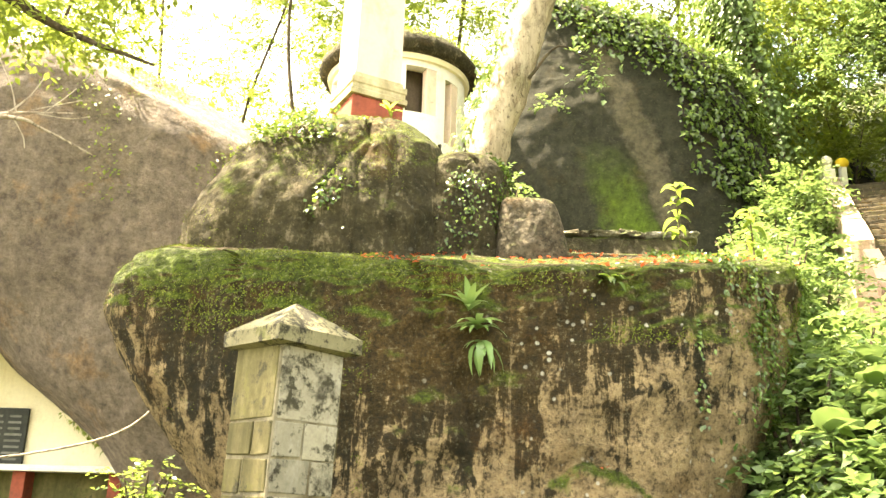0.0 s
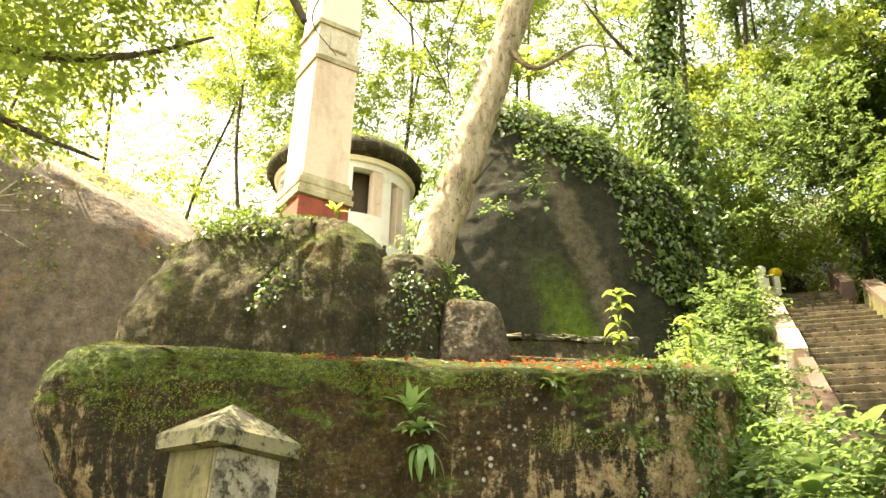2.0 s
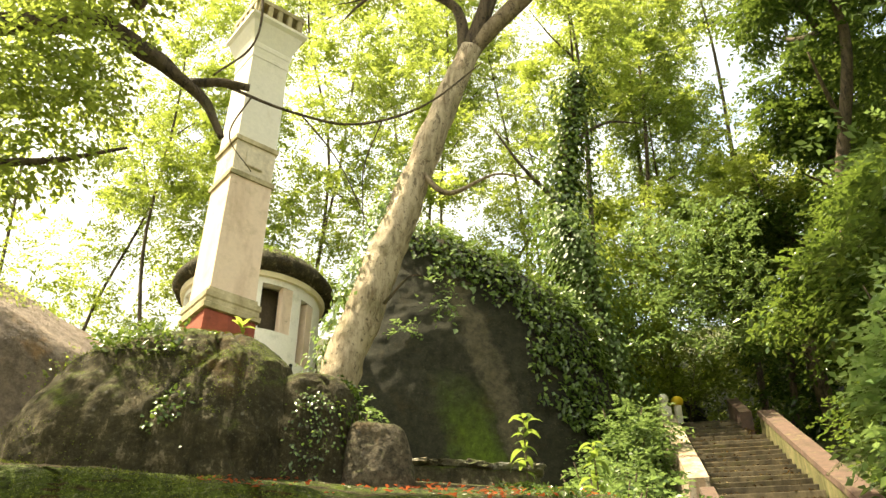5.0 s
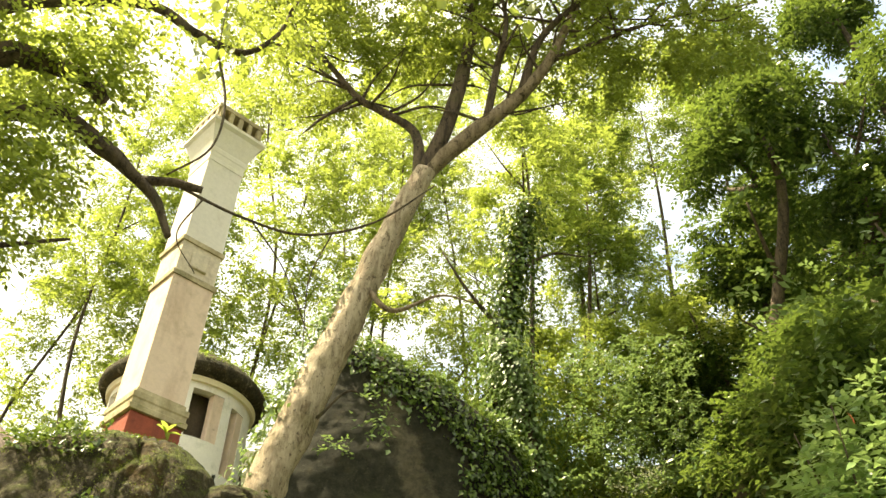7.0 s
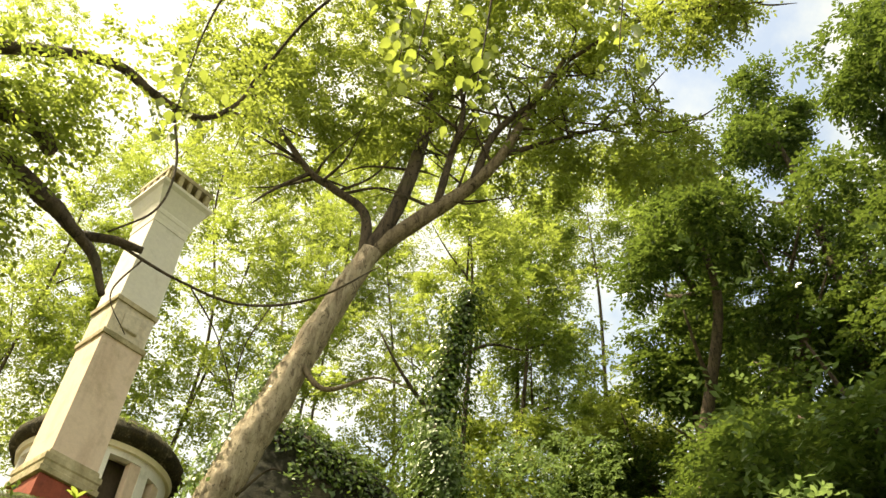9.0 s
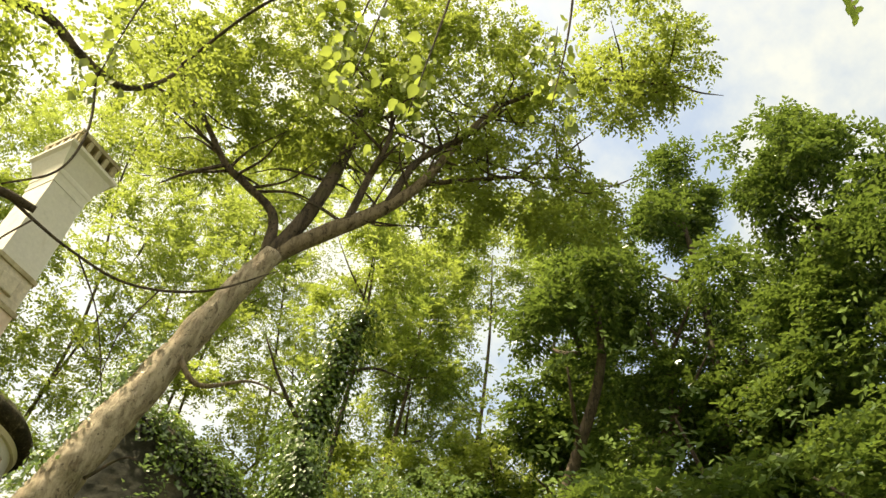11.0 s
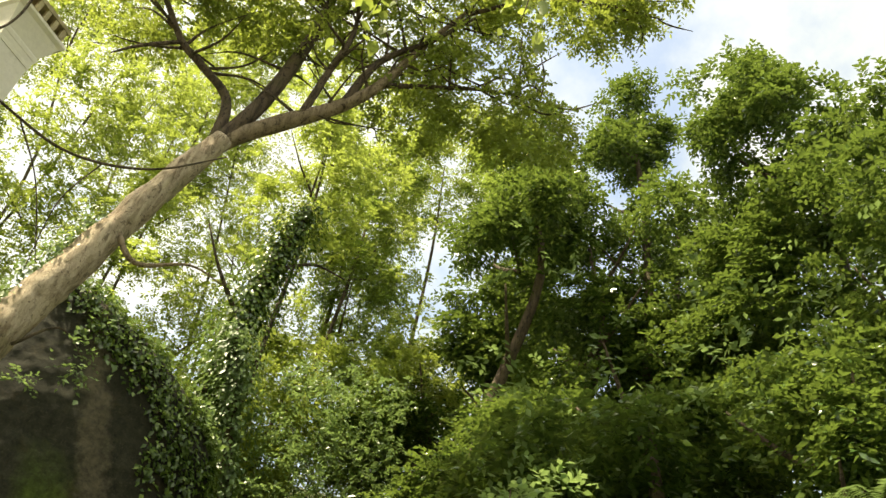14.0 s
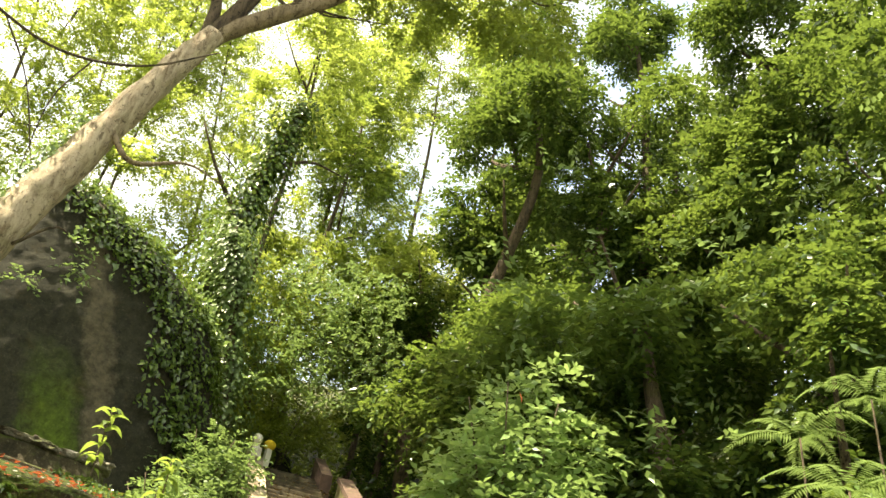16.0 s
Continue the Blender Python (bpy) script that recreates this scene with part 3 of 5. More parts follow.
def build_column():
    top = empty("monument_column", (-0.82, 8.27, 5.0), "tall square plastered column with mouldings and red base", "column")
    part("red_base", ring_stack([(-0.1, 0.25), (0.5, 0.25), (0.52, 0.235)]), RED, top, "faded red painted base block")
    part("base_moulding", ring_stack([(0.52, 0.275), (0.57, 0.28), (0.585, 0.262), (0.63, 0.262), (0.645, 0.272), (0.70, 0.272), (0.715, 0.245), (0.76, 0.24)]), TRIM, top, "mouldy stepped base moulding")
    part("shaft", ring_stack([(0.76, 0.226), (1.45, 0.223), (2.14, 0.22)]), PLASTER_TAN, top)
    part("lower_band", ring_stack([(2.14, 0.238), (2.19, 0.242), (2.215, 0.222)]), TRIM, top)
    part("panel_block", ring_stack([(2.215, 0.215), (2.60, 0.215)]), PANEL, top)
    part("medallion", box(0.2, 0.03, 0.2, (0, -0.222, 2.41), 0.012, 0, 0.02), PANEL, top, "worn relief ornament")
    part("upper_band", ring_stack([(2.60, 0.236), (2.65, 0.24), (2.67, 0.22)]), TRIM, top)
    part("upper_shaft", ring_stack([(2.67, 0.216), (3.85, 0.208)]), PLASTER, top)
    part("capital", ring_stack([(3.85, 0.215), (3.9, 0.218), (3.91, 0.21), (3.98, 0.22), (3.99, 0.226), (4.04, 0.23), (4.06, 0.222), (4.14, 0.245), (4.32, 0.3), (4.36, 0.335), (4.4, 0.335)]), PLASTER, top, "flared moulded capital")
    part("crown_slab", ring_stack([(4.40, 0.29), (4.46, 0.29)]), TRIM, top)
    for k in range(5):
        for side in range(4):
            x = -0.22 + 0.11 * k
            bm = box(0.055, 0.05, 0.16, (x * 1.08, -0.265, 4.54), 0.008)
            bmesh.ops.rotate(bm, matrix=Matrix.Rotation(side * math.pi / 2, 3, "Z"), verts=bm.verts)
            part("baluster", bm, TRIM, top)
    part("top_rail", ring_stack([(4.62, 0.295), (4.68, 0.295)]), TRIM, top)
    top.rotation_euler = (0, radians(0.9), radians(28))
    top.scale = (1.1, 1.1, 1.01)
    return top


build_column()


# ---- round kiosk ----
def build_kiosk():
    cx, cy, z0 = -1.05, 17.3, 7.3
    top = empty("round_pavilion", (cx, cy, z0), "round whitewashed pavilion with a mossy domed roof", "pavilion")
    r, thick, wall_top = 1.42, 0.2, 3.15
    opens = [(-67, 26, 1.8, 2.85), (-36, 18, 1.35, 2.75), (-150, 24, 1.85, 2.85), (60, 30, 1.85, 2.85), (130, 30, 1.85, 2.85)]
    seg = 120
    levels = [-3.0, 0.0, 1.35, 1.85, 2.75, 2.85, wall_top]
    bm = bmesh.new()
    grid = {}

    def vert(i, j, inner):
        key = (i % seg, j, inner)
        if key not in grid:
            a = 2 * math.pi * i / seg
            q = r - thick if inner else r
            grid[key] = bm.verts.new((q * math.cos(a), q * math.sin(a), levels[j]))
        return grid[key]

    def is_open(i, j):
        if i < 0:
            i += seg
        a = (i + 0.5) * 360 / seg
        zm = (levels[j] + levels[j + 1]) / 2
        return any(abs((a - c + 180) % 360 - 180) < w / 2 and lo < zm < hi for c, w, lo, hi in opens)

    for i in range(seg):
        for j in range(len(levels) - 1):
            if is_open(i, j):
                continue
            bm.faces.new((vert(i, j, 0), vert(i + 1, j, 0), vert(i + 1, j + 1, 0), vert(i, j + 1, 0)))
            bm.faces.new((vert(i, j, 1), vert(i, j + 1, 1), vert(i + 1, j + 1, 1), vert(i + 1, j, 1)))
            if is_open((i + 1) % seg, j):
                bm.faces.new((vert(i + 1, j, 0), vert(i + 1, j, 1), vert(i + 1, j + 1, 1), vert(i + 1, j + 1, 0)))
            if is_open((i - 1) % seg, j):
                bm.faces.new((vert(i, j, 1), vert(i, j, 0), vert(i, j + 1, 0), vert(i, j + 1, 1)))
            if j + 1 < len(levels) - 1 and is_open(i, j + 1):
                bm.faces.new((vert(i, j + 1, 0), vert(i + 1, j + 1, 0), vert(i + 1, j + 1, 1), vert(i, j + 1, 1)))
            if j > 0 and is_open(i, j - 1):
                bm.faces.new((vert(i, j, 1), vert(i + 1, j, 1), vert(i + 1, j, 0), vert(i, j, 0)))
    part("wall", bm, WHITEWASH, top)
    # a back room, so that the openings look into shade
    # brown drum added inside, its dark tone standing in for shade behind openings
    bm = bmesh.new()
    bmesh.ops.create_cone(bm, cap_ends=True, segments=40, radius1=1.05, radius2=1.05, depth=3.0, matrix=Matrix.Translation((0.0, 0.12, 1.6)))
    part("inner_wall", bm, INSIDE, top, "added brown drum painted as shade behind the openings")
    for c, w, lo, hi in opens[:2]:
        a = radians(c + w / 2)
        bm = box(0.17, 0.25, hi - lo - 0.01, (0, 0, 0), 0.01)
        bmesh.ops.transform(bm, matrix=Matrix.Rotation(a - radians(4.2), 4, "Z") @ Matrix.Translation((r - 0.1, 0, (lo + hi) / 2)), verts=bm.verts)
        part("window_jamb", bm, PLASTER_TAN, top)
    rows = [(3.08, 1.40), (3.10, 1.62), (3.24, 1.70), (3.36, 1.68), (3.6, 1.5), (3.8, 1.15), (3.95, 0.7), (4.02, 0.1)]
    bm = bmesh.new()
    loops = []
    for z, q in rows:
        loops.append([bm.verts.new(((q + 0.04 * noise.noise(Vector((k * 0.4, z, 1)))) * math.cos(2 * math.pi * k / 64), q * math.sin(2 * math.pi * k / 64), z + 0.05 * noise.noise(Vector((k * 0.3, q * 2, 5))))) for k in range(64)])
    for p, q in zip(loops, loops[1:]):
        for k in range(64):
            bm.faces.new((p[k], p[(k + 1) % 64], q[(k + 1) % 64], q[k]))
    bm.faces.new(loops[0][::-1]), bm.faces.new(loops[-1])
    part("roof", bm, ROCK_UP, top, "moss-covered dark domed roof", True)
    bm = bmesh.new()
    bmesh.ops.create_cone(bm, cap_ends=True, segments=64, radius1=1.49, radius2=1.52, depth=0.1, matrix=Matrix.Translation((0, 0, 3.03)))
    part("cornice", bm, YELLOW, top, "ochre cornice band")
    return top


build_kiosk()


# ---- yellow building ----
def build_house():
    top = empty("shrine_house", (-5.6, 12.2, 0), "yellow limewashed house built under an overhanging boulder", "house")
    part("wall", box(6.0, 0.3, 4.4, (-1.0, 0.1, 1.7), 0.01), YELLOW, top)
    part("ledge", box(3.6, 0.5, 0.08, (-0.2, -0.35, 2.02), 0.012), WHITEWASH, top, "white ledge shelf")
    part("lower_wall", box(3.6, 0.12, 2.2, (-0.2, -0.15, 0.88), 0.01), GREENWALL, top, "algae-stained wall under the ledge")
    for x in (0.27, 1.5):
        part("pillar", box(0.17, 0.3, 2.2, (x, -0.33, 0.88), 0.012), RED, top, "dark red square pillar")
    board = part("plaque", box(0.62, 0.05, 0.78, (-0.2, -0.09, 2.42), 0.012), DARKBOARD, top, "dark stone plaque with faint lettering")
    bar = plaster("faint_grey_paint", (0.2, 0.2, 0.18), (0.14, 0.14, 0.12), 0.5)
    for r in range(8):
        for k in range(2):
            w = random.uniform(0.14, 0.24)
            part("lettering", box(w, 0.006, 0.03, (-0.33 + 0.27 * k, -0.118, 2.7 - 0.08 * r), 0), bar, board)
    for r in range(4):
        for k in range(14):
            part("roof_tile", box(0.2, 0.34, 0.035, (-2.8 + 0.2 * k, -0.95 + 0.26 * r, 3.42 + 0.1 * r), 0.008, 0, 0.008), TILE, top)
    return top


build_house()


# ---- stairs ----
S0, SD, SR = Vector((5.92, 10.97, 4.14)), Vector((0.358, 0.934, 0)), Vector((0.934, -0.358, 0))
RISE, TREAD, WIDE = 0.191, 0.335, 1.62
STURN = math.atan2(-SD.x, SD.y)


def along(k, across, up=0.0):
    p = S0 + SD * (TREAD * k) + SR * across
    return (p.x, p.y, S0.z + RISE * k + up)


def sloped_wall(k0, k1, across, width, over, under, bevel=0.03):
    """A raking wall beside the steps, from step k0 to k1."""
    bm = bmesh.new()
    n = 14
    loops = []
    for i in range(n + 1):
        k = k0 + (k1 - k0) * i / n
        w = 0.014 * noise.noise(Vector((k * 0.9, across, 0)))
        a, b = along(k, across - width / 2 + w), along(k, across + width / 2 + w)
        o = over + 0.02 * noise.noise(Vector((k * 0.7, across * 3, 2)))
        loops.append([bm.verts.new((a[0], a[1], a[2] - under)), bm.verts.new((b[0], b[1], b[2] - under)), bm.verts.new((b[0], b[1], b[2] + o)), bm.verts.new((a[0], a[1], a[2] + o))])
    for p, q in zip(loops, loops[1:]):
        for j in range(4):
            bm.faces.new((p[j], q[j], q[(j + 1) % 4], p[(j + 1) % 4]))
    bm.faces.new(loops[0]), bm.faces.new(loops[-1][::-1])
    bmesh.ops.bevel(bm, geom=[e for e in bm.edges if len(e.link_faces) == 2 and e.calc_face_angle(0) > 0.8], offset=bevel, segments=2, affect="EDGES")
    return bm


def build_stairs():
    top = tagged(new("staircase"), "long flight of worn stone steps with leaf litter", "staircase")
    for k in range(-9, 25):
        w = WIDE if k < 20 else 1.3
        p = along(k, WIDE / 2 if k < 20 else w / 2)
        bm = box(w, TREAD + 0.14, RISE + 0.1, (p[0], p[1], p[2] - RISE / 2), 0.02, STURN + random.uniform(-0.012, 0.012), 0.018)
        part("step", bm, STEP, top)
    return top


build_stairs()
right_wall = tagged(new("stair_wall"), "raking parapet with terracotta top and algae-green side", "wall")
part("wall_body", sloped_wall(-9, 20.5, WIDE + 0.2, 0.3, 0.42, 0.9), GREENWALL, right_wall)
part("coping", sloped_wall(-9, 20.6, WIDE + 0.2, 0.35, 0.54, -0.425), TERRACOTTA, right_wall, "worn terracotta coping")
upper_wall = tagged(new("stair_wall"), "short upper parapet of terracotta plaster", "wall")
part("wall_body", sloped_wall(21, 26, 1.42, 0.26, 0.5, 0.9), TERRACOTTA, upper_wall)
left_wall = tagged(new("stair_wall"), "low pinkish-red raking kerb wall", "wall")
part("wall_body", sloped_wall(-9, 6.5, -0.12, 0.22, 0.3, 0.9), TERRACOTTA, left_wall)
left_upper = tagged(new("stair_wall"), "crumbling white and pink parapet beside steps", "wall")
part("wall_body", sloped_wall(7.2, 23, -0.2, 0.34, 0.38, 0.9), plaster("peeling_white_paint", (0.5, 0.45, 0.36), (0.24, 0.17, 0.11), 0.75), left_upper)


def ball(r, at, squash=1.0, seg=20):
    bm = bmesh.new()
    bmesh.ops.create_uvsphere(bm, u_segments=seg, v_segments=seg // 2, radius=r)
    for v in bm.verts:
        v.co.z *= squash
    bmesh.ops.translate(bm, vec=at, verts=bm.verts)
    return bm


p = along(23.2, -0.25)
finial = empty("finial_post", (p[0], p[1], p[2]), "small post with a white ball finial", "finial")
part("post", box(0.26, 0.26, 0.9, (0, 0, 0.1), 0.02), PLASTER, finial)
part("neck", ring_stack([(0.55, 0.09), (0.6, 0.06), (0.66, 0.08)]), PLASTER, finial)
part("ball_finial", ball(0.13, (0, 0, 0.76)), WHITEWASH, finial, "white ball", True)


# ---- trees ----
def ivy_on_line(name, points, count, spread, leaf, material, parent, label=""):
    """Ivy leaves round a trunk given by x, y, z, radius."""
    line = smoothed(points, 12)
    i = rng.integers(0, len(line) - 1, count)
    t = rng.uniform(0, 1, count)[:, None]
    q = line[i] * (1 - t) + line[i + 1] * t
    e = unit(rng.normal(size=(count, 3)) * [1, 1, 0.3])
    base = q[:, :3] + e * (q[:, 3:4] + rng.uniform(0, 1, (count, 1)) ** 2 * spread)
    way = e * 0.5 + rng.normal(0, 0.5, (count, 3)) + [0, 0, -0.7]
    return leaves(name, base, way, e + [0, 0, 0.4], leaf, leaf * 0.75, material, parent, label)


def build_tree(az, d, crown_lo, crown_hi, r, material, clumps=140, leaf=0.17, label="leafy green forest tree", trunk_r=0.16, lean=0.0, per=7, ivy=0, blobs=6, per_clump=8):
    a = radians(az)
    x, y = d * math.sin(a), d * math.cos(a)
    z0 = hill(x, y) - 0.25
    lo, hi = 1.6 + d * math.tan(radians(crown_lo)), 1.6 + d * math.tan(radians(crown_hi))
    top = empty("tree", (x, y, z0), label, "tree", "forest trees")
    h = hi - z0
    sx = lean * h
    wob = [random.uniform(-0.7, 0.7) for _ in range(4)]
    line = [(0, 0, 0, trunk_r * 1.25), (sx * 0.3 + wob[0], wob[1], h * 0.35, trunk_r), (sx * 0.6 + wob[2], wob[3], h * 0.65, trunk_r * 0.7), (sx * 0.85, 0.1, h * 0.9, trunk_r * 0.25)]
    add("trunk", tube(line, 9, 6, 0.12, az), BARK_DARK, top)
    for k in range(4):
        t = random.uniform(0.45, 0.85)
        q = random.uniform(0, 6.28)
        bz = h * t
        bx, by = sx * t, 0.0
        e = (bx + math.cos(q) * r * 0.8, by + math.sin(q) * r * 0.8, min(bz + r * 0.7, h))
        add("branch", tube([(bx, by, bz, trunk_r * 0.5), ((bx + e[0]) / 2, (by + e[1]) / 2, (bz + e[2]) / 2 - 0.15, trunk_r * 0.32), (*e, trunk_r * 0.12)], 6, 4, 0.1, k), BARK_DARK, top)
    bl = []
    deep = material is LEAF_DEEP
    if deep:
        blobs = 9
    for k in range(blobs):
        t = (k + 0.5) / blobs
        zc = (lo - z0) + (hi - lo) * t
        rr = r * (0.75 + 0.35 * math.sin(math.pi * min(1, t + 0.15))) * random.uniform(0.8, 1.1)
        if material is LEAF_DEEP:
            rr *= random.uniform(0.55, 1.0)
        bl.append((sx * zc / h + random.uniform(-0.5, 0.5) * (r * 1.7 if material is LEAF_DEEP else r), random.uniform(-0.35, 0.35) * r, zc, rr * 0.9, rr * 0.9, max(0.5, (hi - lo) / blobs * 0.72)))
    crown("crown", bl, int(clumps * (1.6 if deep else 1.5)), per_clump + (5 if deep else 4), leaf * (0.9 if deep else 0.74), material, top, per, 0.24 + 0.07 * r, gaps=0.0 if deep else 0.14)
    if ivy:
        ivy_on_line("ivy", [(p[0], p[1], p[2], p[3]) for p in line[:3]], ivy, 0.7, 0.15, LEAF_IVY, top, "dense ivy hanging round the trunk")
    return top


def ivy_pillar():
    x, y, _ = polar(22.3, 0, 19.5)
    z0 = hill(x, y) - 0.2
    top = empty("tree", (x, y, z0), "slender tree wrapped in ivy toned pale as if sunlit", "tree", "forest trees")
    line = [(0, 0, 0, 0.16), (-0.1, 0, 2.5, 0.14), (-0.6, 0, 5.0, 0.12), (-1.2, 0, 7.0, 0.08)]
    add("trunk", tube(line, 9, 6, 0.12), BARK_DARK, top)
    # paler shrub leaf used for this ivy, its sunlight put into the colour
    ivy_on_line("ivy", line, 5600, 0.8, 0.13, LEAF_SHRUB, top, "ivy round the trunk, sunlight put into its tone")


ivy_pillar()


def ivy_tower():
    x, y, _ = polar(20.4, 0, 20.5)
    z0 = hill(x, y) - 0.2
    top = empty("tree", (x, y, z0), "dead-straight trunk smothered in dark hanging ivy", "tree", "forest trees")
    line = [(-0.9, 0, 0, 0.22), (-0.6, 0, 5.0, 0.2), (-0.35, 0, 8.5, 0.17), (0.35, 0, 12.4, 0.1)]
    add("trunk", tube(line, 9, 6, 0.12), BARK_DARK, top)
    ivy_on_line("ivy", line, 11000, 0.85, 0.14, LEAF_DEEP, top, "dense dark ivy hanging round the trunk")
    for q in ([(-0.2, 0, 9.5, 0.08), (0.9, -0.2, 10.4, 0.05), (2.0, -0.3, 10.5, 0.02)], [(-0.5, 0, 7.5, 0.07), (-1.6, -0.3, 8.4, 0.05), (-2.4, -0.4, 9.5, 0.02)]):
        add("branch", tube(q, 7, 5, 0.15), BARK_DARK, top)


ivy_tower()


def build_main_tree():
    top = empty("tree", (0.55, 11.1, 4.6), "tall leaning tree with smooth pale bark and spreading crown", "tree")
    o = Vector(top.location)

    def rel(pts):
        return [(p[0] - o.x, p[1] - o.y, p[2] - o.z, p[3]) for p in pts]

    add("trunk", tube(rel([(0.27, 11.2, 4.2, 0.34), (0.56, 11.1, 6.2, 0.28), (0.89, 11.05, 7.4, 0.26), (1.24, 11.0, 8.63, 0.245), (1.84, 10.85, 10.64, 0.21), (2.33, 10.72, 12.1, 0.18)]), 24, 16, 0.2), BARK, top)
    limbs = [
        [(2.15, 10.78, 11.5, 0.16), (2.4, 10.7, 12.15, 0.155), (3.0, 10.45, 12.9, 0.15), (3.8, 10.15, 13.85, 0.13), (4.35, 9.85, 14.75, 0.1), (4.9, 9.4, 16.3, 0.07), (5.4, 8.9, 17.5, 0.03)],
        [(2.25, 10.75, 11.9, 0.13), (2.12, 10.75, 13.0, 0.085), (1.5, 10.87, 13.5, 0.075), (1.05, 10.95, 13.8, 0.065), (0.4, 11.0, 14.6, 0.045), (-0.25, 11.0, 15.1, 0.02)],
        [(2.3, 10.72, 12.0, 0.15), (2.68, 10.55, 13.4, 0.14), (2.95, 10.45, 15.2, 0.12), (3.05, 10.3, 17.0, 0.09), (3.05, 10.2, 18.6, 0.04)],
        [(3.3, 10.3, 13.3, 0.08), (3.42, 10.1, 14.5, 0.07), (3.58, 10.0, 15.8, 0.05), (3.4, 9.95, 17.0, 0.025)],
        [(3.85, 10.1, 13.85, 0.09), (4.2, 9.8, 15.3, 0.07), (4.9, 9.3, 16.2, 0.05), (5.5, 8.85, 17.2, 0.02)],
        [(1.05, 10.95, 13.8, 0.04), (0.5, 11.0, 13.15, 0.03), (0.2, 11.0, 12.65, 0.012)],
        [(4.35, 9.85, 14.75, 0.06), (5.2, 9.6, 15.3, 0.045), (6.2, 9.0, 15.6, 0.03), (7.0, 8.3, 15.4, 0.012)],
        [(5.4, 8.9, 17.3, 0.05), (6.4, 7.9, 17.9, 0.04), (7.4, 7.1, 17.9, 0.03), (8.3, 6.3, 17.5, 0.012)],
        [(1.5, 10.8, 9.6, 0.05), (1.95, 10.65, 9.1, 0.04), (2.6, 10.4, 9.35, 0.02), (3.1, 10.2, 9.2, 0.01)],
    ]
    # limb bark darker than the trunk, crown shade put into its tone
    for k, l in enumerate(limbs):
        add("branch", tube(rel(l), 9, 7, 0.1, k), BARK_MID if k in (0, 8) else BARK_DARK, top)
    for k in range(110):
        l = smoothed(limbs[(0, 1, 2, 3, 4, 6, 7)[k % 7]], 8)
        q = l[random.randrange(len(l) // 3, len(l))]
        d = Vector((random.gauss(0, 1), random.gauss(0, 0.5), random.uniform(-0.2, 1.2))).normalized() * random.uniform(0.7, 1.7)
        e = (q[0] + d.x, q[1] + d.y, q[2] + d.z)
        mid = [(a + b) / 2 + random.uniform(-0.18, 0.18) for a, b in zip(q[:3], e)]
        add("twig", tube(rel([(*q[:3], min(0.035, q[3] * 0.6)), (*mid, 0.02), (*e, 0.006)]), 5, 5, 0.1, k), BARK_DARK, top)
    bl = [(0.2, 11.2, 15.2, 1.5, 1.5, 1.0), (1.6, 11.2, 16.6, 1.6, 1.5, 1.2), (3.0, 10.6, 17.4, 1.6, 1.5, 1.2), (4.6, 10.2, 16.9, 1.7, 1.5, 1.3), (6.2, 9.4, 16.0, 1.5, 1.3, 1.2),
          (7.0, 8.6, 14.9, 1.0, 1.0, 0.7), (5.2, 10.0, 14.9, 0.9, 0.9, 0.6), (2.6, 10.5, 19.2, 2.0, 1.6, 1.0), (5.0, 9.2, 18.5, 1.7, 1.5, 1.1),
          (1.0, 10.2, 18.4, 1.6, 1.2, 0.9), (4.2, 9.0, 20.2, 1.8, 1.3, 0.9), (6.4, 8.4, 18.3, 1.3, 1.2, 1.0), (7.4, 7.2, 17.7, 0.9, 0.9, 0.6), (-0.7, 10.8, 16.6, 1.3, 1.2, 0.9), (2.2, 10.2, 15.4, 1.0, 1.0, 0.7),
          (8.0, 6.6, 18.4, 1.0, 1.0, 0.8), (7.2, 6.6, 19.8, 1.2, 1.1, 0.9), (6.6, 7.6, 17.0, 0.9, 0.9, 0.6)]
    bl = [(b[0] - o.x, b[1] - o.y, b[2] - o.z, *b[3:]) for b in bl]
    crown("crown", bl, 1250, 9, 0.1, LEAF_CROWN, top, 8, 0.4, gaps=0.2)
    for q, k in (((1.9, 10.8, 7.45, 0.2, 0.15, 0.2), 6), ((1.3, 10.75, 6.8, 0.15, 0.12, 0.1), 4)):
        crown("side_shoot", [(q[0] - o.x, q[1] - o.y, q[2] - o.z, *q[3:])], k, 4, 0.075, LEAF_SHRUB, top, 5, 0.1)["kind"] = "stuff"
    add("twig", tube(rel([(1.1, 10.9, 7.3, 0.025), (1.5, 10.8, 7.75, 0.015), (1.95, 10.8, 7.5, 0.006)]), 5, 5), BARK_DARK, top)
    ivy_on_line("ivy", rel([(0.08, 11.3, 5.2, 0.24), (0.6, 11.2, 7.2, 0.2), (1.0, 11.15, 8.6, 0.16), (1.35, 11.0, 9.8, 0.1)]), 1500, 0.16, 0.085, LEAF_SHRUB, top, "small creeper up one side of the trunk")
    return top


build_main_tree()

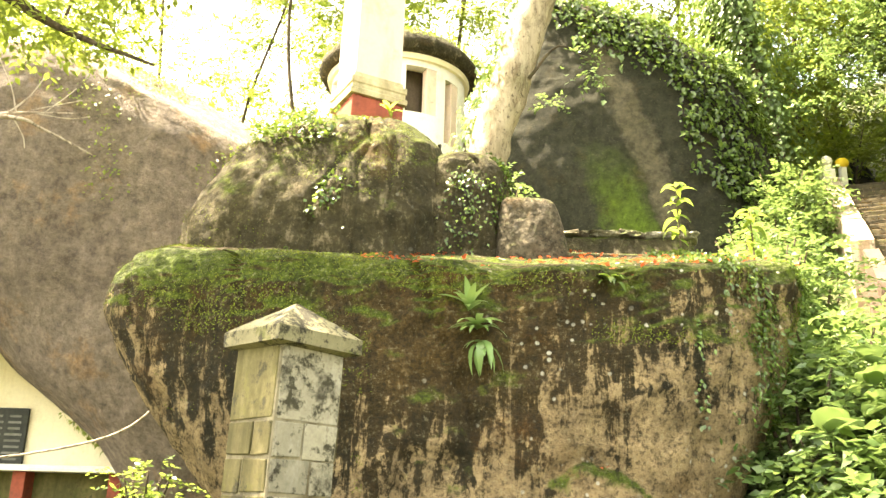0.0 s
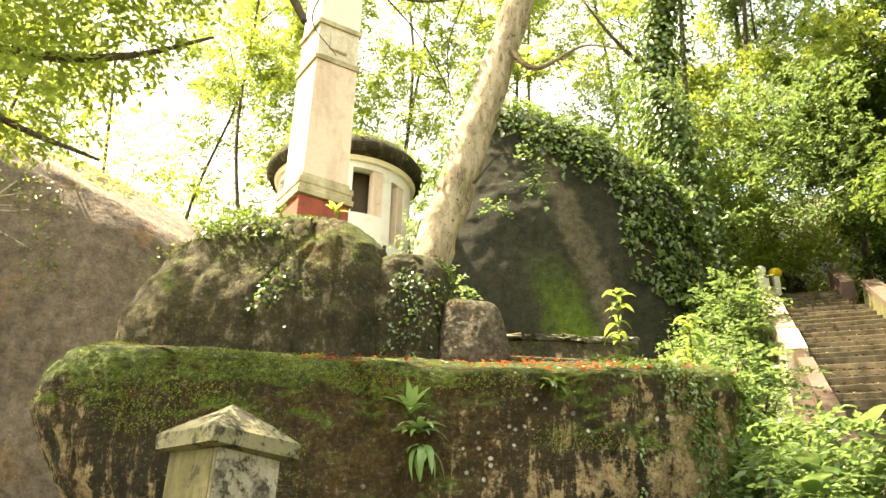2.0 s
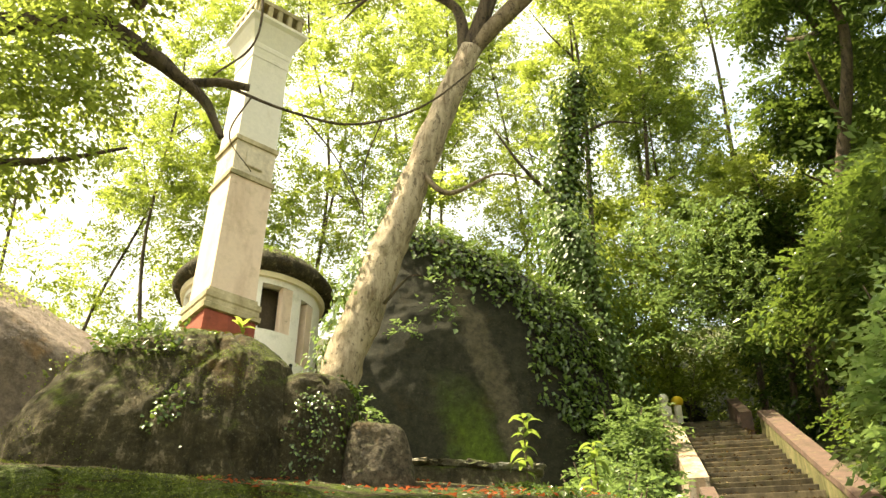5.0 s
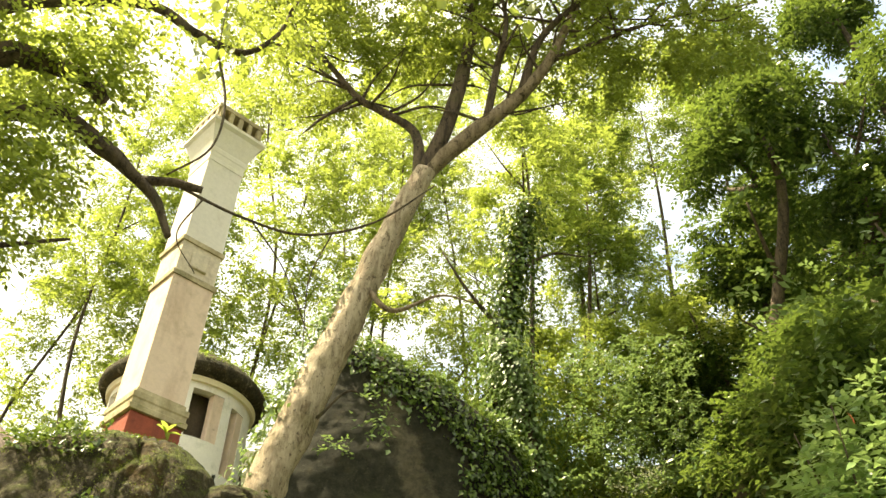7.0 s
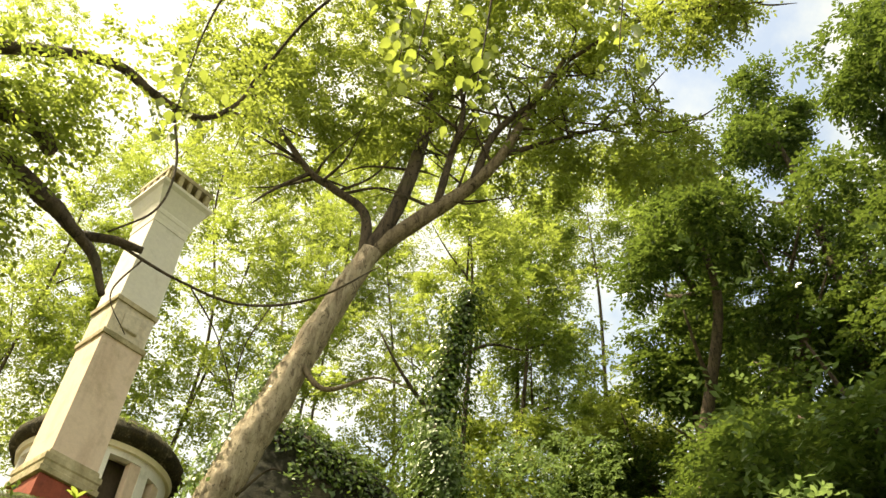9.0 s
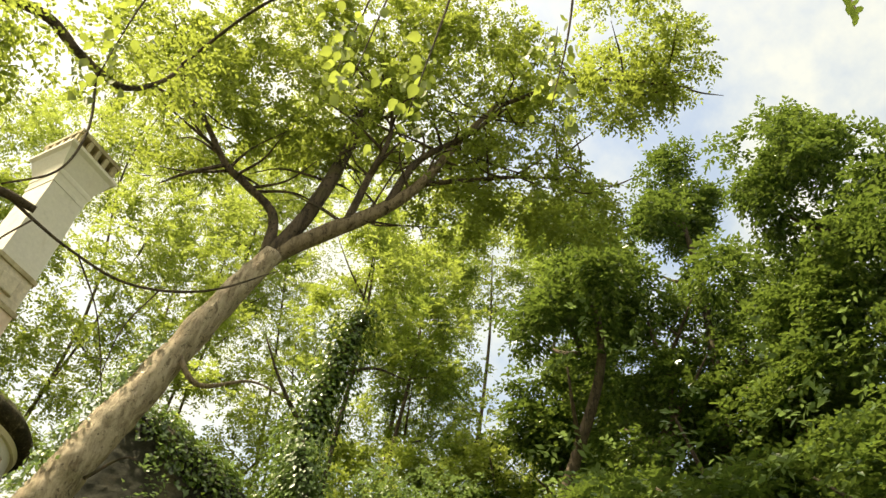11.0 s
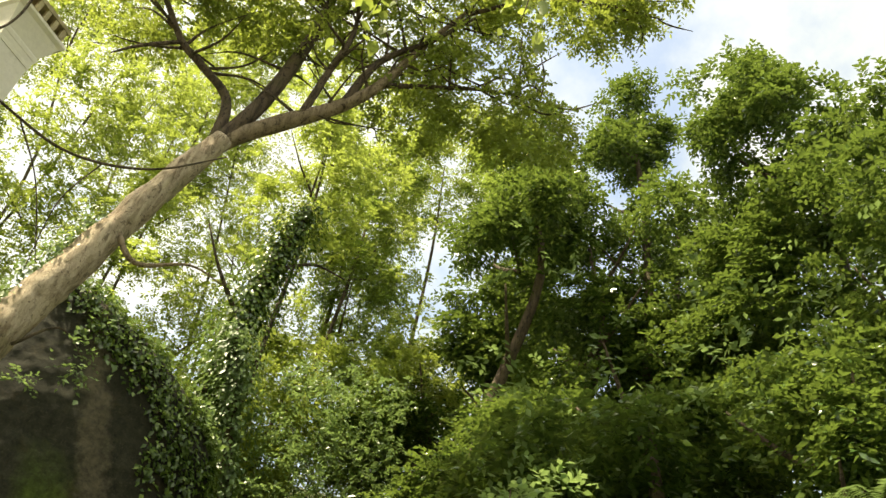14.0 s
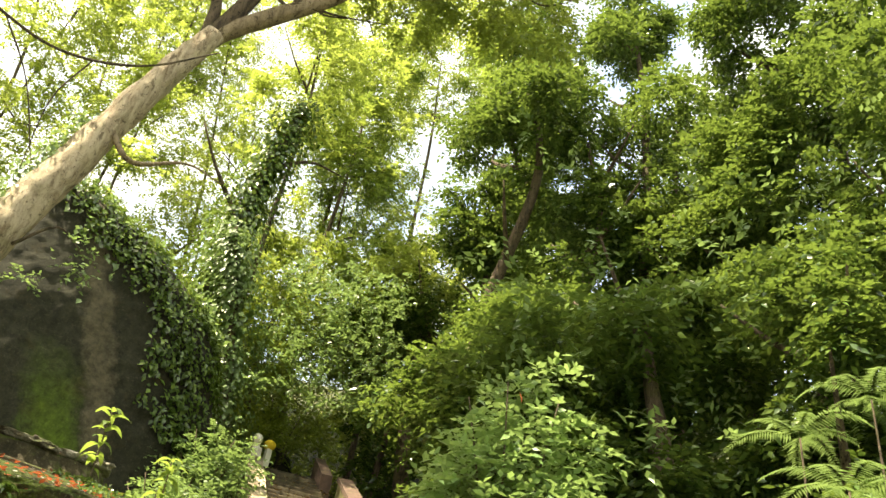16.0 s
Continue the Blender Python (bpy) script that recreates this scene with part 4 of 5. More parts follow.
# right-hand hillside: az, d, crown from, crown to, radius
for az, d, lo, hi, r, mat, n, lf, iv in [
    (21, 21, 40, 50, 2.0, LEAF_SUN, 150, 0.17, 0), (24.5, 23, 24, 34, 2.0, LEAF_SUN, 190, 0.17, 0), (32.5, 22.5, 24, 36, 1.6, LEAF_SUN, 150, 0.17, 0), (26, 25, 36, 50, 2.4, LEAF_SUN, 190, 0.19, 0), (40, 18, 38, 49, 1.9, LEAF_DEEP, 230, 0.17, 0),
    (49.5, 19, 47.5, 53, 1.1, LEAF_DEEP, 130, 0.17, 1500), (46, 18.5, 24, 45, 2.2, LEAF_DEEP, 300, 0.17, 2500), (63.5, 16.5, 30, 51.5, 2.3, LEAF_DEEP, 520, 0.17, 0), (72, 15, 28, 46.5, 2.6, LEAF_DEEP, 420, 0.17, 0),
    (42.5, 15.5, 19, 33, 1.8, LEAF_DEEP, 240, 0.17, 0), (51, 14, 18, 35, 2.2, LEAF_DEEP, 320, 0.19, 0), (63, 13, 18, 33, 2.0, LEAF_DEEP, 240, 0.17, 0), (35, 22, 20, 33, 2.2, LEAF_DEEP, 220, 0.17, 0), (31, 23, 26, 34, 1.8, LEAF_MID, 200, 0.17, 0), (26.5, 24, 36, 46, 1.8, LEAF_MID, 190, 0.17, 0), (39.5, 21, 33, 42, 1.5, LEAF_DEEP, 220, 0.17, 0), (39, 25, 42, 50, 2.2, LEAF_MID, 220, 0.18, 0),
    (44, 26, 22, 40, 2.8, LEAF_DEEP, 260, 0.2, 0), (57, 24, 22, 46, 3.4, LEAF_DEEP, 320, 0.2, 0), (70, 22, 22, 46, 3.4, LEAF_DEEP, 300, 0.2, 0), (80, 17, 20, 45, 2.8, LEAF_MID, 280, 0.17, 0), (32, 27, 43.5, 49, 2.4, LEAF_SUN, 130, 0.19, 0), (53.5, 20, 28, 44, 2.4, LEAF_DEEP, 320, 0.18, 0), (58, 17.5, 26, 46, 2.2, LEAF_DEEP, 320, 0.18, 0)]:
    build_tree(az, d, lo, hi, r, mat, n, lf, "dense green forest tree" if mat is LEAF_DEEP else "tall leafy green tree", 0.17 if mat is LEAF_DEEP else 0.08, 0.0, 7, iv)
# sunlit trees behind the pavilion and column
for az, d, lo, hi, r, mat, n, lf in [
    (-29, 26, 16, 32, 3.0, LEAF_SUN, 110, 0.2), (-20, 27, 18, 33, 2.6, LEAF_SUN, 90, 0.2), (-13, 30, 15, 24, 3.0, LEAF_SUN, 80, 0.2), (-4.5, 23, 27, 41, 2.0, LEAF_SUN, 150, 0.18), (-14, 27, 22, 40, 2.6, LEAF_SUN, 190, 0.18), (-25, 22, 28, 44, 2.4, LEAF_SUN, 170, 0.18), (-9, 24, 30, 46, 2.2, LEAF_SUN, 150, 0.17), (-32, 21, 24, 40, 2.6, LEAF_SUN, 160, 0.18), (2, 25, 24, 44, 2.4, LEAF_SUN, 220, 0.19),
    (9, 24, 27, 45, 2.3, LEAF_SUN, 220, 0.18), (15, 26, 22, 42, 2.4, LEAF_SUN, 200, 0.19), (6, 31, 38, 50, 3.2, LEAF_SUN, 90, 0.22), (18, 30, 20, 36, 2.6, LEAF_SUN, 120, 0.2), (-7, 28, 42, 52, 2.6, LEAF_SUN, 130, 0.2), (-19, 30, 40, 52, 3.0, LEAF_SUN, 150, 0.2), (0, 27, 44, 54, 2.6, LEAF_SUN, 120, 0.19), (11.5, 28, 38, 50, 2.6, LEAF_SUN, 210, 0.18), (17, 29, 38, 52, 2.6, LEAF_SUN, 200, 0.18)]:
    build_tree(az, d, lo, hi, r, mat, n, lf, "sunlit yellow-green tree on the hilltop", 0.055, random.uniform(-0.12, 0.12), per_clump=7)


# ---- overhanging tree ----
HEART = mesh_of("leaf", [(0, 0, 0), (0.02, 0.035, 0.006), (0.055, 0.042, 0.008), (0.09, 0.022, 0.004), (0.125, 0, -0.012), (0.09, -0.022, 0.004), (0.055, -0.042, 0.008), (0.02, -0.035, 0.006), (0.06, 0, 0)],
                [(0, 8, 2, 1), (8, 4, 3, 2), (8, 6, 5, 4), (0, 7, 6, 8)], True)
HEART.materials.append(LEAF_SUN)


def build_overhang():
    top = empty("tree", (-6.5, 6.0, 0.1), "large-leaved tree overhanging from beside the path", "tree")
    o = Vector(top.location)

    def rel(pts):
        return [(p[0] - o.x, p[1] - o.y, p[2] - o.z, p[3]) for p in pts]

    limbs = [
        [(-6.5, 6.0, 0.0, 0.36), (-6.4, 6.1, 3.5, 0.3), (-5.6, 6.3, 6.0, 0.26), (-4.4, 6.5, 7.2, 0.2)],
        [(-4.4, 6.5, 7.2, 0.16), (-2.64, 6.55, 7.62, 0.1), (-2.2, 6.65, 7.85, 0.085), (-1.78, 6.75, 7.66, 0.08), (-1.35, 6.88, 7.42, 0.065), (-1.12, 6.92, 7.22, 0.05), (-0.92, 6.95, 6.85, 0.032)],
        [(-4.4, 6.5, 7.2, 0.16), (-2.9, 6.42, 8.15, 0.13), (-2.2, 6.7, 8.45, 0.1), (-1.87, 6.75, 8.25, 0.085)],
        [(-1.3, 6.9, 7.42, 0.05), (-1.0, 6.93, 7.5, 0.045), (-0.73, 6.96, 7.5, 0.035)],
        [(-4.0, 6.4, 7.4, 0.12), (-3.0, 6.34, 8.75, 0.08), (-1.9, 6.77, 9.85, 0.06), (-1.25, 6.9, 9.72, 0.045), (-0.72, 6.96, 9.65, 0.035), (-0.4, 7.0, 10.1, 0.025), (-0.26, 7.0, 10.7, 0.02)],
        [(-1.0, 6.95, 7.5, 0.016), (-0.3, 7.0, 7.3, 0.014), (0.34, 7.0, 7.24, 0.013), (1.0, 6.9, 7.5, 0.012), (1.6, 6.8, 8.1, 0.007)],
        [(-0.2, 7.0, 7.28, 0.009), (0.2, 7.05, 6.8, 0.007), (0.55, 7.1, 6.1, 0.004)], [(0.6, 6.98, 7.3, 0.008), (0.45, 7.0, 6.7, 0.006), (0.5, 7.1, 6.0, 0.004)], [(-0.7, 6.96, 7.4, 0.01), (-0.85, 6.96, 6.9, 0.007), (-0.6, 6.96, 6.5, 0.004)],
        [(-1.0, 6.93, 9.6, 0.016), (-0.75, 6.95, 8.8, 0.014), (-0.76, 6.96, 8.1, 0.012), (-1.1, 6.95, 7.6, 0.01)],
        [(-5.0, 6.5, 6.6, 0.08), (-3.2, 6.3, 5.9, 0.05), (-2.4, 6.6, 6.1, 0.03), (-1.7, 6.8, 6.5, 0.015)],
        [(-5.2, 6.4, 6.3, 0.08), (-3.6, 6.05, 5.45, 0.05), (-3.07, 6.29, 5.21, 0.03), (-2.4, 6.55, 5.05, 0.012)],
    ]
    for k, l in enumerate(limbs):
        add("trunk" if k == 0 else "branch", tube(rel(l), 12, 12, 0.3, k), BARK_DARK, top)
    limbs = [[(-0.3, 7.0, 10.6, 0.022), (0.2, 5.6, 10.6, 0.018), (0.9, 3.6, 9.0, 0.013), (1.6, 2.6, 7.9, 0.01), (2.8, 1.3, 7.4, 0.006)]]
    for az, el, d in ((14, 57.5, 3.2), (21, 56.5, 3.0), (37, 58, 3.1), (-8, 50, 4.2), (12, 57, 3.6)):
        e = Vector(polar(az, el, d))
        limbs.append([(e.x * 0.9 + 0.1, e.y * 0.85, e.z + 1.5, 0.012), (e.x * 1.02, e.y * 0.95, e.z + 0.6, 0.008), (e.x, e.y, e.z - 0.25, 0.003)])
        for j in range(46):
            leaf = new("leaf", HEART)
            leaf.parent = top
            at = Vector(rel([(e.x, e.y, e.z, 0)])[0][:3]) + Vector((random.gauss(0, 0.11), random.gauss(0, 0.11), random.uniform(-0.4, 0.6)))
            leaf.matrix_basis = Matrix.Translation(at) @ Euler((random.gauss(0, 0.5), random.uniform(0.5, 1.6), random.uniform(0, 6.28))).to_matrix().to_4x4() @ Matrix.Scale(random.uniform(0.5, 0.95), 4)
    for k, l in enumerate(limbs):
        add("branch", tube(rel(l), 7, 8, 0.12, k + 20), BARK_DARK, top)
    bl = [(-3.4, 6.4, 5.6, 0.9, 0.6, 0.45), (-2.6, 6.4, 6.3, 0.8, 0.6, 0.6), (-3.4, 6.3, 6.7, 1.0, 0.7, 0.5), (-2.5, 6.6, 7.3, 0.65, 0.6, 0.5), (-2.1, 6.8, 8.4, 0.45, 0.5, 0.5), (-2.6, 6.5, 8.8, 0.9, 0.6, 0.6), (-1.4, 6.8, 9.8, 0.8, 0.5, 0.5), (-0.6, 6.9, 10.4, 0.7, 0.5, 0.5), (-3.2, 6.2, 5.3, 0.7, 0.4, 0.28)]
    bl = [(b[0] - o.x, b[1] - o.y, b[2] - o.z, *b[3:]) for b in bl]
    # leaf blobs outside the view, added only to shade post and boulders
    unseen_shade = [(-4.8, 5.4, 9.0, 1.4, 1.3, 0.6), (-5.2, 7.2, 9.6, 1.5, 1.3, 0.6), (-6.4, 6.0, 8.6, 1.4, 1.4, 0.7), (-4.2, 4.2, 8.4, 1.2, 1.2, 0.5)]
    crown("crown", [(b[0] - o.x, b[1] - o.y, b[2] - o.z, *b[3:]) for b in unseen_shade], 150, 7, 0.13, LEAF_SUN, top, 6, 0.4)
    crown("crown", bl[:6], 210, 7, 0.08, LEAF_SUN, top, 6, 0.34)
    crown("crown", bl[3:], 150, 7, 0.075, LEAF_CROWN, top, 6, 0.34)
    return top


build_overhang()


LEAFLET = mesh_of("leaflet", [(0, 0, 0), (0.02, 0.016, 0.003), (0.05, 0.017, 0.003), (0.075, 0, -0.005), (0.05, -0.017, 0.003), (0.02, -0.016, 0.003), (0.04, 0, 0)], [(0, 6, 2, 1), (6, 3, 2), (6, 4, 3), (0, 5, 4, 6)], True)
LEAFLET.materials.append(LEAF_DEEP)


def build_sprig():
    """Hanging compound leaves of a twig from above the path."""
    top = empty("hanging_twig", polar(73.5, 63.5, 2.6), "hanging twig of dark pinnate leaves against the sky", "twig")
    o = Vector(top.location)
    for az, el in ((70.9, 57.6), (74.6, 56.4), (76.5, 57.5)):
        e = Vector(polar(az, el, 2.6)) - o
        rib = smoothed([(0, 0, 0), (e.x * 0.4, e.y * 0.4, e.z * 0.25), (e.x * 0.9, e.y * 0.9, e.z * 0.6), (e.x, e.y, e.z)], 6)
        add("stalk", tube([(*q, 0.0035) for q in rib[::3]], 5, 3), BARK_DARK, top)
        for i, q in enumerate(rib[-9:]):
            for turn in (0.9, 4.0):
                leaf = new("leaflet", LEAFLET)
                leaf.parent = top
                leaf.matrix_basis = Matrix.Translation(q) @ Euler((random.gauss(0, 0.25), 0.5, turn + random.gauss(0, 0.15))).to_matrix().to_4x4() @ Matrix.Scale(random.uniform(0.8, 1.1), 4)


build_sprig()


# ---- undergrowth ----
def bush(az, d, el, r, h, material, leaf, n, label, name="bush"):
    x, y, _ = polar(az, 0, d)
    z0 = hill(x, y) - 0.15
    top = empty(name, (x, y, z0), label, name.replace("_", " "), "undergrowth")
    for k in range(5):
        q = k * 1.26
        add("stem", tube([(0, 0, 0, 0.03), (0.3 * r * math.cos(q), 0.3 * r * math.sin(q), h * 0.5, 0.02), (0.7 * r * math.cos(q), 0.7 * r * math.sin(q), h * 0.9, 0.008)], 5, 3), BARK_DARK, top)
    crown("foliage", [(0, 0, h * 0.45, r, r, h * 0.4), (0.25 * r, -0.2 * r, h * 0.75, r * 0.7, r * 0.7, h * 0.28)], n, 7, leaf, material, top, 6, 0.28)
    return top


# bush leaf tones also carry light: pale ones stand in for sun, deep for shade
for az, d, r, h, mat, lf, n in [
    (20.5, 9.6, 0.6, 2.3, LEAF_SHRUB, 0.1, 60), (23, 10.5, 0.6, 1.8, LEAF_SHRUB, 0.09, 55), (24, 8.6, 0.8, 1.6, LEAF_SHRUB, 0.11, 70), (28, 8.2, 0.8, 1.5, LEAF_SHRUB, 0.11, 70), (22, 7.6, 0.55, 1.5, LEAF_SHRUB, 0.1, 50),
    (25, 7.0, 0.6, 1.2, LEAF_SHRUB, 0.12, 60), (29, 6.6, 0.8, 1.2, LEAF_SHRUB, 0.12, 60), (17, 10.8, 0.7, 1.6, LEAF_SHRUB, 0.09, 50), (13, 11.2, 0.6, 1.3, LEAF_MID, 0.09, 40), (41, 12, 0.9, 2.2, LEAF_DEEP, 0.15, 80),
    (44, 10.8, 1.0, 2.9, LEAF_SHRUB, 0.17, 80), (41.8, 11.3, 0.95, 4.6, LEAF_FERN, 0.16, 150), (50, 10, 1.1, 2.6, LEAF_DEEP, 0.17, 90), (58, 9.6, 1.2, 2.6, LEAF_SHRUB, 0.15, 90), (66, 9.2, 1.2, 3.2, LEAF_SHRUB, 0.15, 110), (61, 9.0, 0.9, 2.7, LEAF_DEEP, 0.13, 90), (56, 8.9, 0.9, 2.3, LEAF_MID, 0.12, 80), (38, 17, 1.0, 2.2, LEAF_DEEP, 0.15, 80), (22, 17, 0.9, 2.2, LEAF_SHRUB, 0.12, 80),
    (21.0, 10.2, 0.62, 2.3, LEAF_SHRUB, 0.09, 80), (20, 14, 0.8, 1.8, LEAF_SHRUB, 0.11, 60), (-8, 17, 1.2, 2.2, LEAF_SUN, 0.13, 70), (-4.5, 15, 0.7, 1.6, LEAF_SUN, 0.12, 50), (3.5, 15, 0.6, 2.8, LEAF_SHRUB, 0.11, 50), (26, 22, 1.2, 3.0, LEAF_SUN, 0.14, 80)]:
    bush(az, d, 0, r, h, mat, lf, n, "bright green leafy shrub on the slope" if mat is LEAF_SHRUB else "dark green shrub among the trees")
stray = add("dry_leaf", HEART.copy(), PETAL)
stray.matrix_basis = Matrix.Translation(polar(41.9, 26.7, 10.2)) @ Euler((0.4, 1.2, -0.6)).to_matrix().to_4x4() @ Matrix.Scale(1.3, 4)
tagged(stray, "single orange dying leaf on a bright shrub", "leaf")
bush(-17.5, 9.6, 0, 0.35, 1.45, LEAF_MID, 0.08, 26, "small green shrub beside the house")


# ---- plants on the rocks ----
def surface(ob, count, keep, seed=0):
    """Random points on a mesh, with normals, where keep(position, normal) holds."""
    me = ob.data
    n = len(me.polygons)
    c, nor, area = np.empty(n * 3), np.empty(n * 3), np.empty(n)
    me.polygons.foreach_get("center", c), me.polygons.foreach_get("normal", nor), me.polygons.foreach_get("area", area)
    c, nor = c.reshape(-1, 3), nor.reshape(-1, 3)
    area = area * (area < np.median(area) * 30)
    w = area * keep(c, nor)
    i = rng.choice(n, count, p=w / w.sum())
    return c[i] + rng.normal(0, 1, (count, 3)) * np.sqrt(area[i])[:, None] * 0.5 * (1 - np.abs(nor[i])), nor[i]


def cling(name, ob, count, keep, leaf, material, label, category, lift=0.03, down=-0.7):
    """Creeping leaves on a rock."""
    p, n = surface(ob, count, keep)
    p = p + n * rng.uniform(0.0, lift, (count, 1)) ** 1
    way = n * 0.45 + rng.normal(0, 0.45, (count, 3)) + [0, 0, down]
    ob2 = leaves(name, p, way, n + [0, 0, 0.5], leaf, leaf * 0.7, material)
    return tagged(ob2, label, category, kind="stuff")


def patchy(p, scale, cut, shift=0.0):
    v = np.array([noise.noise(Vector(q) * scale + Vector((shift, 0, 0))) for q in p])
    return np.clip((v - cut) * 4, 0, 1) + 1e-6


def ivy_swath(p, n):
    """The creeper hangs from the crest down the right flank."""
    edge = np.interp(p[:, 2], [5.0, 7.4, 8.0, 9.06, 10.3, 10.9, 11.6], [6.2, 5.4, 5.0, 4.5, 3.9, 2.9, 1.7])
    rag = np.array([noise.noise(Vector(q) * 1.3) * 0.6 + noise.noise(Vector(q) * 3.5) * 0.35 for q in p])
    return np.clip((p[:, 0] - edge + rag) * 2.5, 0, 1) * (p[:, 1] < 18.2) * (0.25 + patchy(p, 1.1, -0.3)) + 1e-8


cling("ivy", back_rock, 7500, ivy_swath, 0.13, LEAF_IVY, "ivy carpet over a dark boulder", "ivy", 0.2)
# crest creeper in a paler leaf, sun along the ridge put into its colour
cling("ivy", back_rock, 2600, lambda p, n: np.clip((n[:, 2] - 0.2) * 2, 0, 1) * (p[:, 2] > 9.5) * (p[:, 0] > 2.3) * (0.1 + patchy(p, 0.9, -0.1, 4)) + 1e-8, 0.15, LEAF_SHRUB, "creeper along a boulder crest", "ivy", 0.3, -0.3)
cling("ivy", low_rock, 3400, lambda p, n: ((p[:, 0] > 1.9) & (p[:, 1] < 7.9)) * np.clip((p[:, 2] - 2.1) * 1.3, 0, 1) * patchy(p * [3.2, 3.2, 0.35], 1.0, 0.0) + 1e-7, 0.042, LEAF_IVY, "small-leaved creeper trailing down boulder edge", "ivy", 0.05)
cling("moss_tufts", low_rock, 7000, lambda p, n: ((n[:, 2] > 0.15) & (p[:, 1] < 7.8) & (p[:, 0] < -0.5)) * patchy(p, 1.1, -0.2, 3) + 1e-7, 0.016, MOSS, "yellow-green moss tufts on boulder shoulder", "moss", 0.015, 0.3)
cling("moss_tufts", low_rock, 5000, lambda p, n: ((p[:, 2] > 2.85) & (n[:, 2] < 0.5) & (p[:, 1] < 7.6)) * patchy(p * [1, 1, 2.0], 1.3, 0.1, 9) + 1e-7, 0.016, MOSS, "green moss fringe below boulder lip", "moss", 0.01, -0.3)
cling("ivy", up_rock, 420, lambda p, n: (n[:, 2] > 0.3) * (p[:, 2] > 4.75) * (p[:, 1] < 8.3) * patchy(p, 1.4, -0.1) * (p[:, 0] < -0.95) * (p[:, 0] > -1.75) + 1e-7, 0.065, LEAF_IVY, "dark leafy creeper on rock crown", "ivy", 0.12, 0.0)
cling("ivy", up_rock, 160, lambda p, n: (p[:, 1] < 7.7) * np.exp(-((p[:, 0] + 1.2 - 0.36 * (p[:, 2] - 3.7)) / 0.1) ** 2) * patchy(p, 2.5, 0.0) + 1e-9, 0.06, LEAF_IVY, "creeper along a crack in the upper boulder", "ivy", 0.04, -0.2)
cling("moss_tufts", up_rock, 5000, lambda p, n: (p[:, 1] < 8.6) * (0.1 + np.clip(n[:, 2], 0, 1)) * patchy(p, 1.2, 0.0, 5) + 1e-7, 0.016, MOSS, "moss tufts on upper boulder", "moss", 0.015, 0.2)
cling("ivy", sec_rock, 1500, lambda p, n: (p[:, 1] < 8.4) * (p[:, 2] > 3.7) * (0.12 + np.clip(n[:, 2], 0, 1) * 2) * patchy(p, 2.0, -0.15) + 1e-7, 0.038, LEAF_IVY, "ivy draped over dark rock", "ivy", 0.05)
cling("moss_tufts", left_rock, 2500, lambda p, n: (p[:, 1] < 12.5) * (p[:, 0] > -4.8) * patchy(p, 0.8, 0.05, 2) + 1e-7, 0.06, LEAF_SUN, "dry grass tufts on brown boulder", "moss", 0.02, -0.4)

roof = next(o for o in bpy.data.objects if o.name == "roof")
rp, rn = surface(roof, 1900, lambda p, n: np.clip(n[:, 2] - 0.2, 0, 1) + 1e-7)
leaves("roof_moss", rp, rn * 0.6 + rng.normal(0, 0.5, rn.shape), rn, 0.1, 0.05, LEAF_MID, roof.parent, "moss and weeds growing on the roof")["kind"] = "stuff"

# fallen petals on the ledge, each a curled leaf
p, n = surface(low_rock, 290, lambda p, n: (n[:, 2] > 0.7) * (p[:, 0] > -0.7) * (p[:, 1] < 8.2) * np.clip(0.25 + patchy(p, 1.5, -0.1), 0, 1) + 1e-9)
petal_me = leaves("petal", np.zeros((1, 3)), np.array([[1.0, 0.1, 0.1]]), np.array([[0, 0, 1.0]]), 0.055, 0.042, PETAL)
petal_me.name = "fallen_petal"
tagged(petal_me, "orange-red fallen petal on the rock ledge", "petal", "fallen petals")
petal_me.matrix_basis = Matrix.Translation(Vector(p[0] + n[0] * 0.012))
for a, b in zip(p[1:], n[1:]):
    copy_thing(petal_me, Matrix.Translation(Vector(a + b * 0.012)) @ Euler((random.uniform(-0.3, 0.3), random.uniform(-0.5, 0.1), random.uniform(0, 6.28))).to_matrix().to_4x4() @ Matrix.Scale(random.uniform(0.7, 1.3), 4))


def blade_mesh(length, width, bend, seg=6, fold=0.18):
    verts, faces = [], []
    for i in range(seg + 1):
        t = i / seg
        w = width * 0.5 * math.sin(math.pi * min(1.0, t ** 0.8 * 0.97 + 0.03)) ** 0.8
        x, z = length * t * (1 - 0.25 * bend * t), -bend * length * t * t * 0.6 + 0.25 * length * t
        verts += [(x, -w, z + w * fold), (x, 0, z), (x, w, z + w * fold)]
    for i in range(seg):
        for k in range(2):
            a = i * 3 + k
            faces.append((a, a + 1, a + 4, a + 3))
    return mesh_of("blade", verts, faces, True)


def rosette(name, at, count, length, width, material, label, category, lean=0.4, face=None, spread=360, droop=0.7):
    """A plant of single long leaves from one root."""
    top = empty(name, at, label, category)
    shapes = [blade_mesh(length * q, width * q, droop * random.uniform(0.6, 1.3)) for q in (0.75, 0.9, 1.1)]
    for k in range(count):
        me = shapes[k % 3]
        if not me.materials:
            me.materials.append(material)
        ob = new("leaf", me)
        ob.parent = top
        a = (face or 0) + radians(spread) * (k / count - 0.5) + random.uniform(-0.25, 0.25)
        ob.matrix_basis = Matrix.Translation((0, 0, random.uniform(-0.02, 0.04))) @ Matrix.Rotation(a, 4, "Z") @ Matrix.Rotation(-random.uniform(-0.2, 1.0) * lean * 2, 4, "Y")
    return top


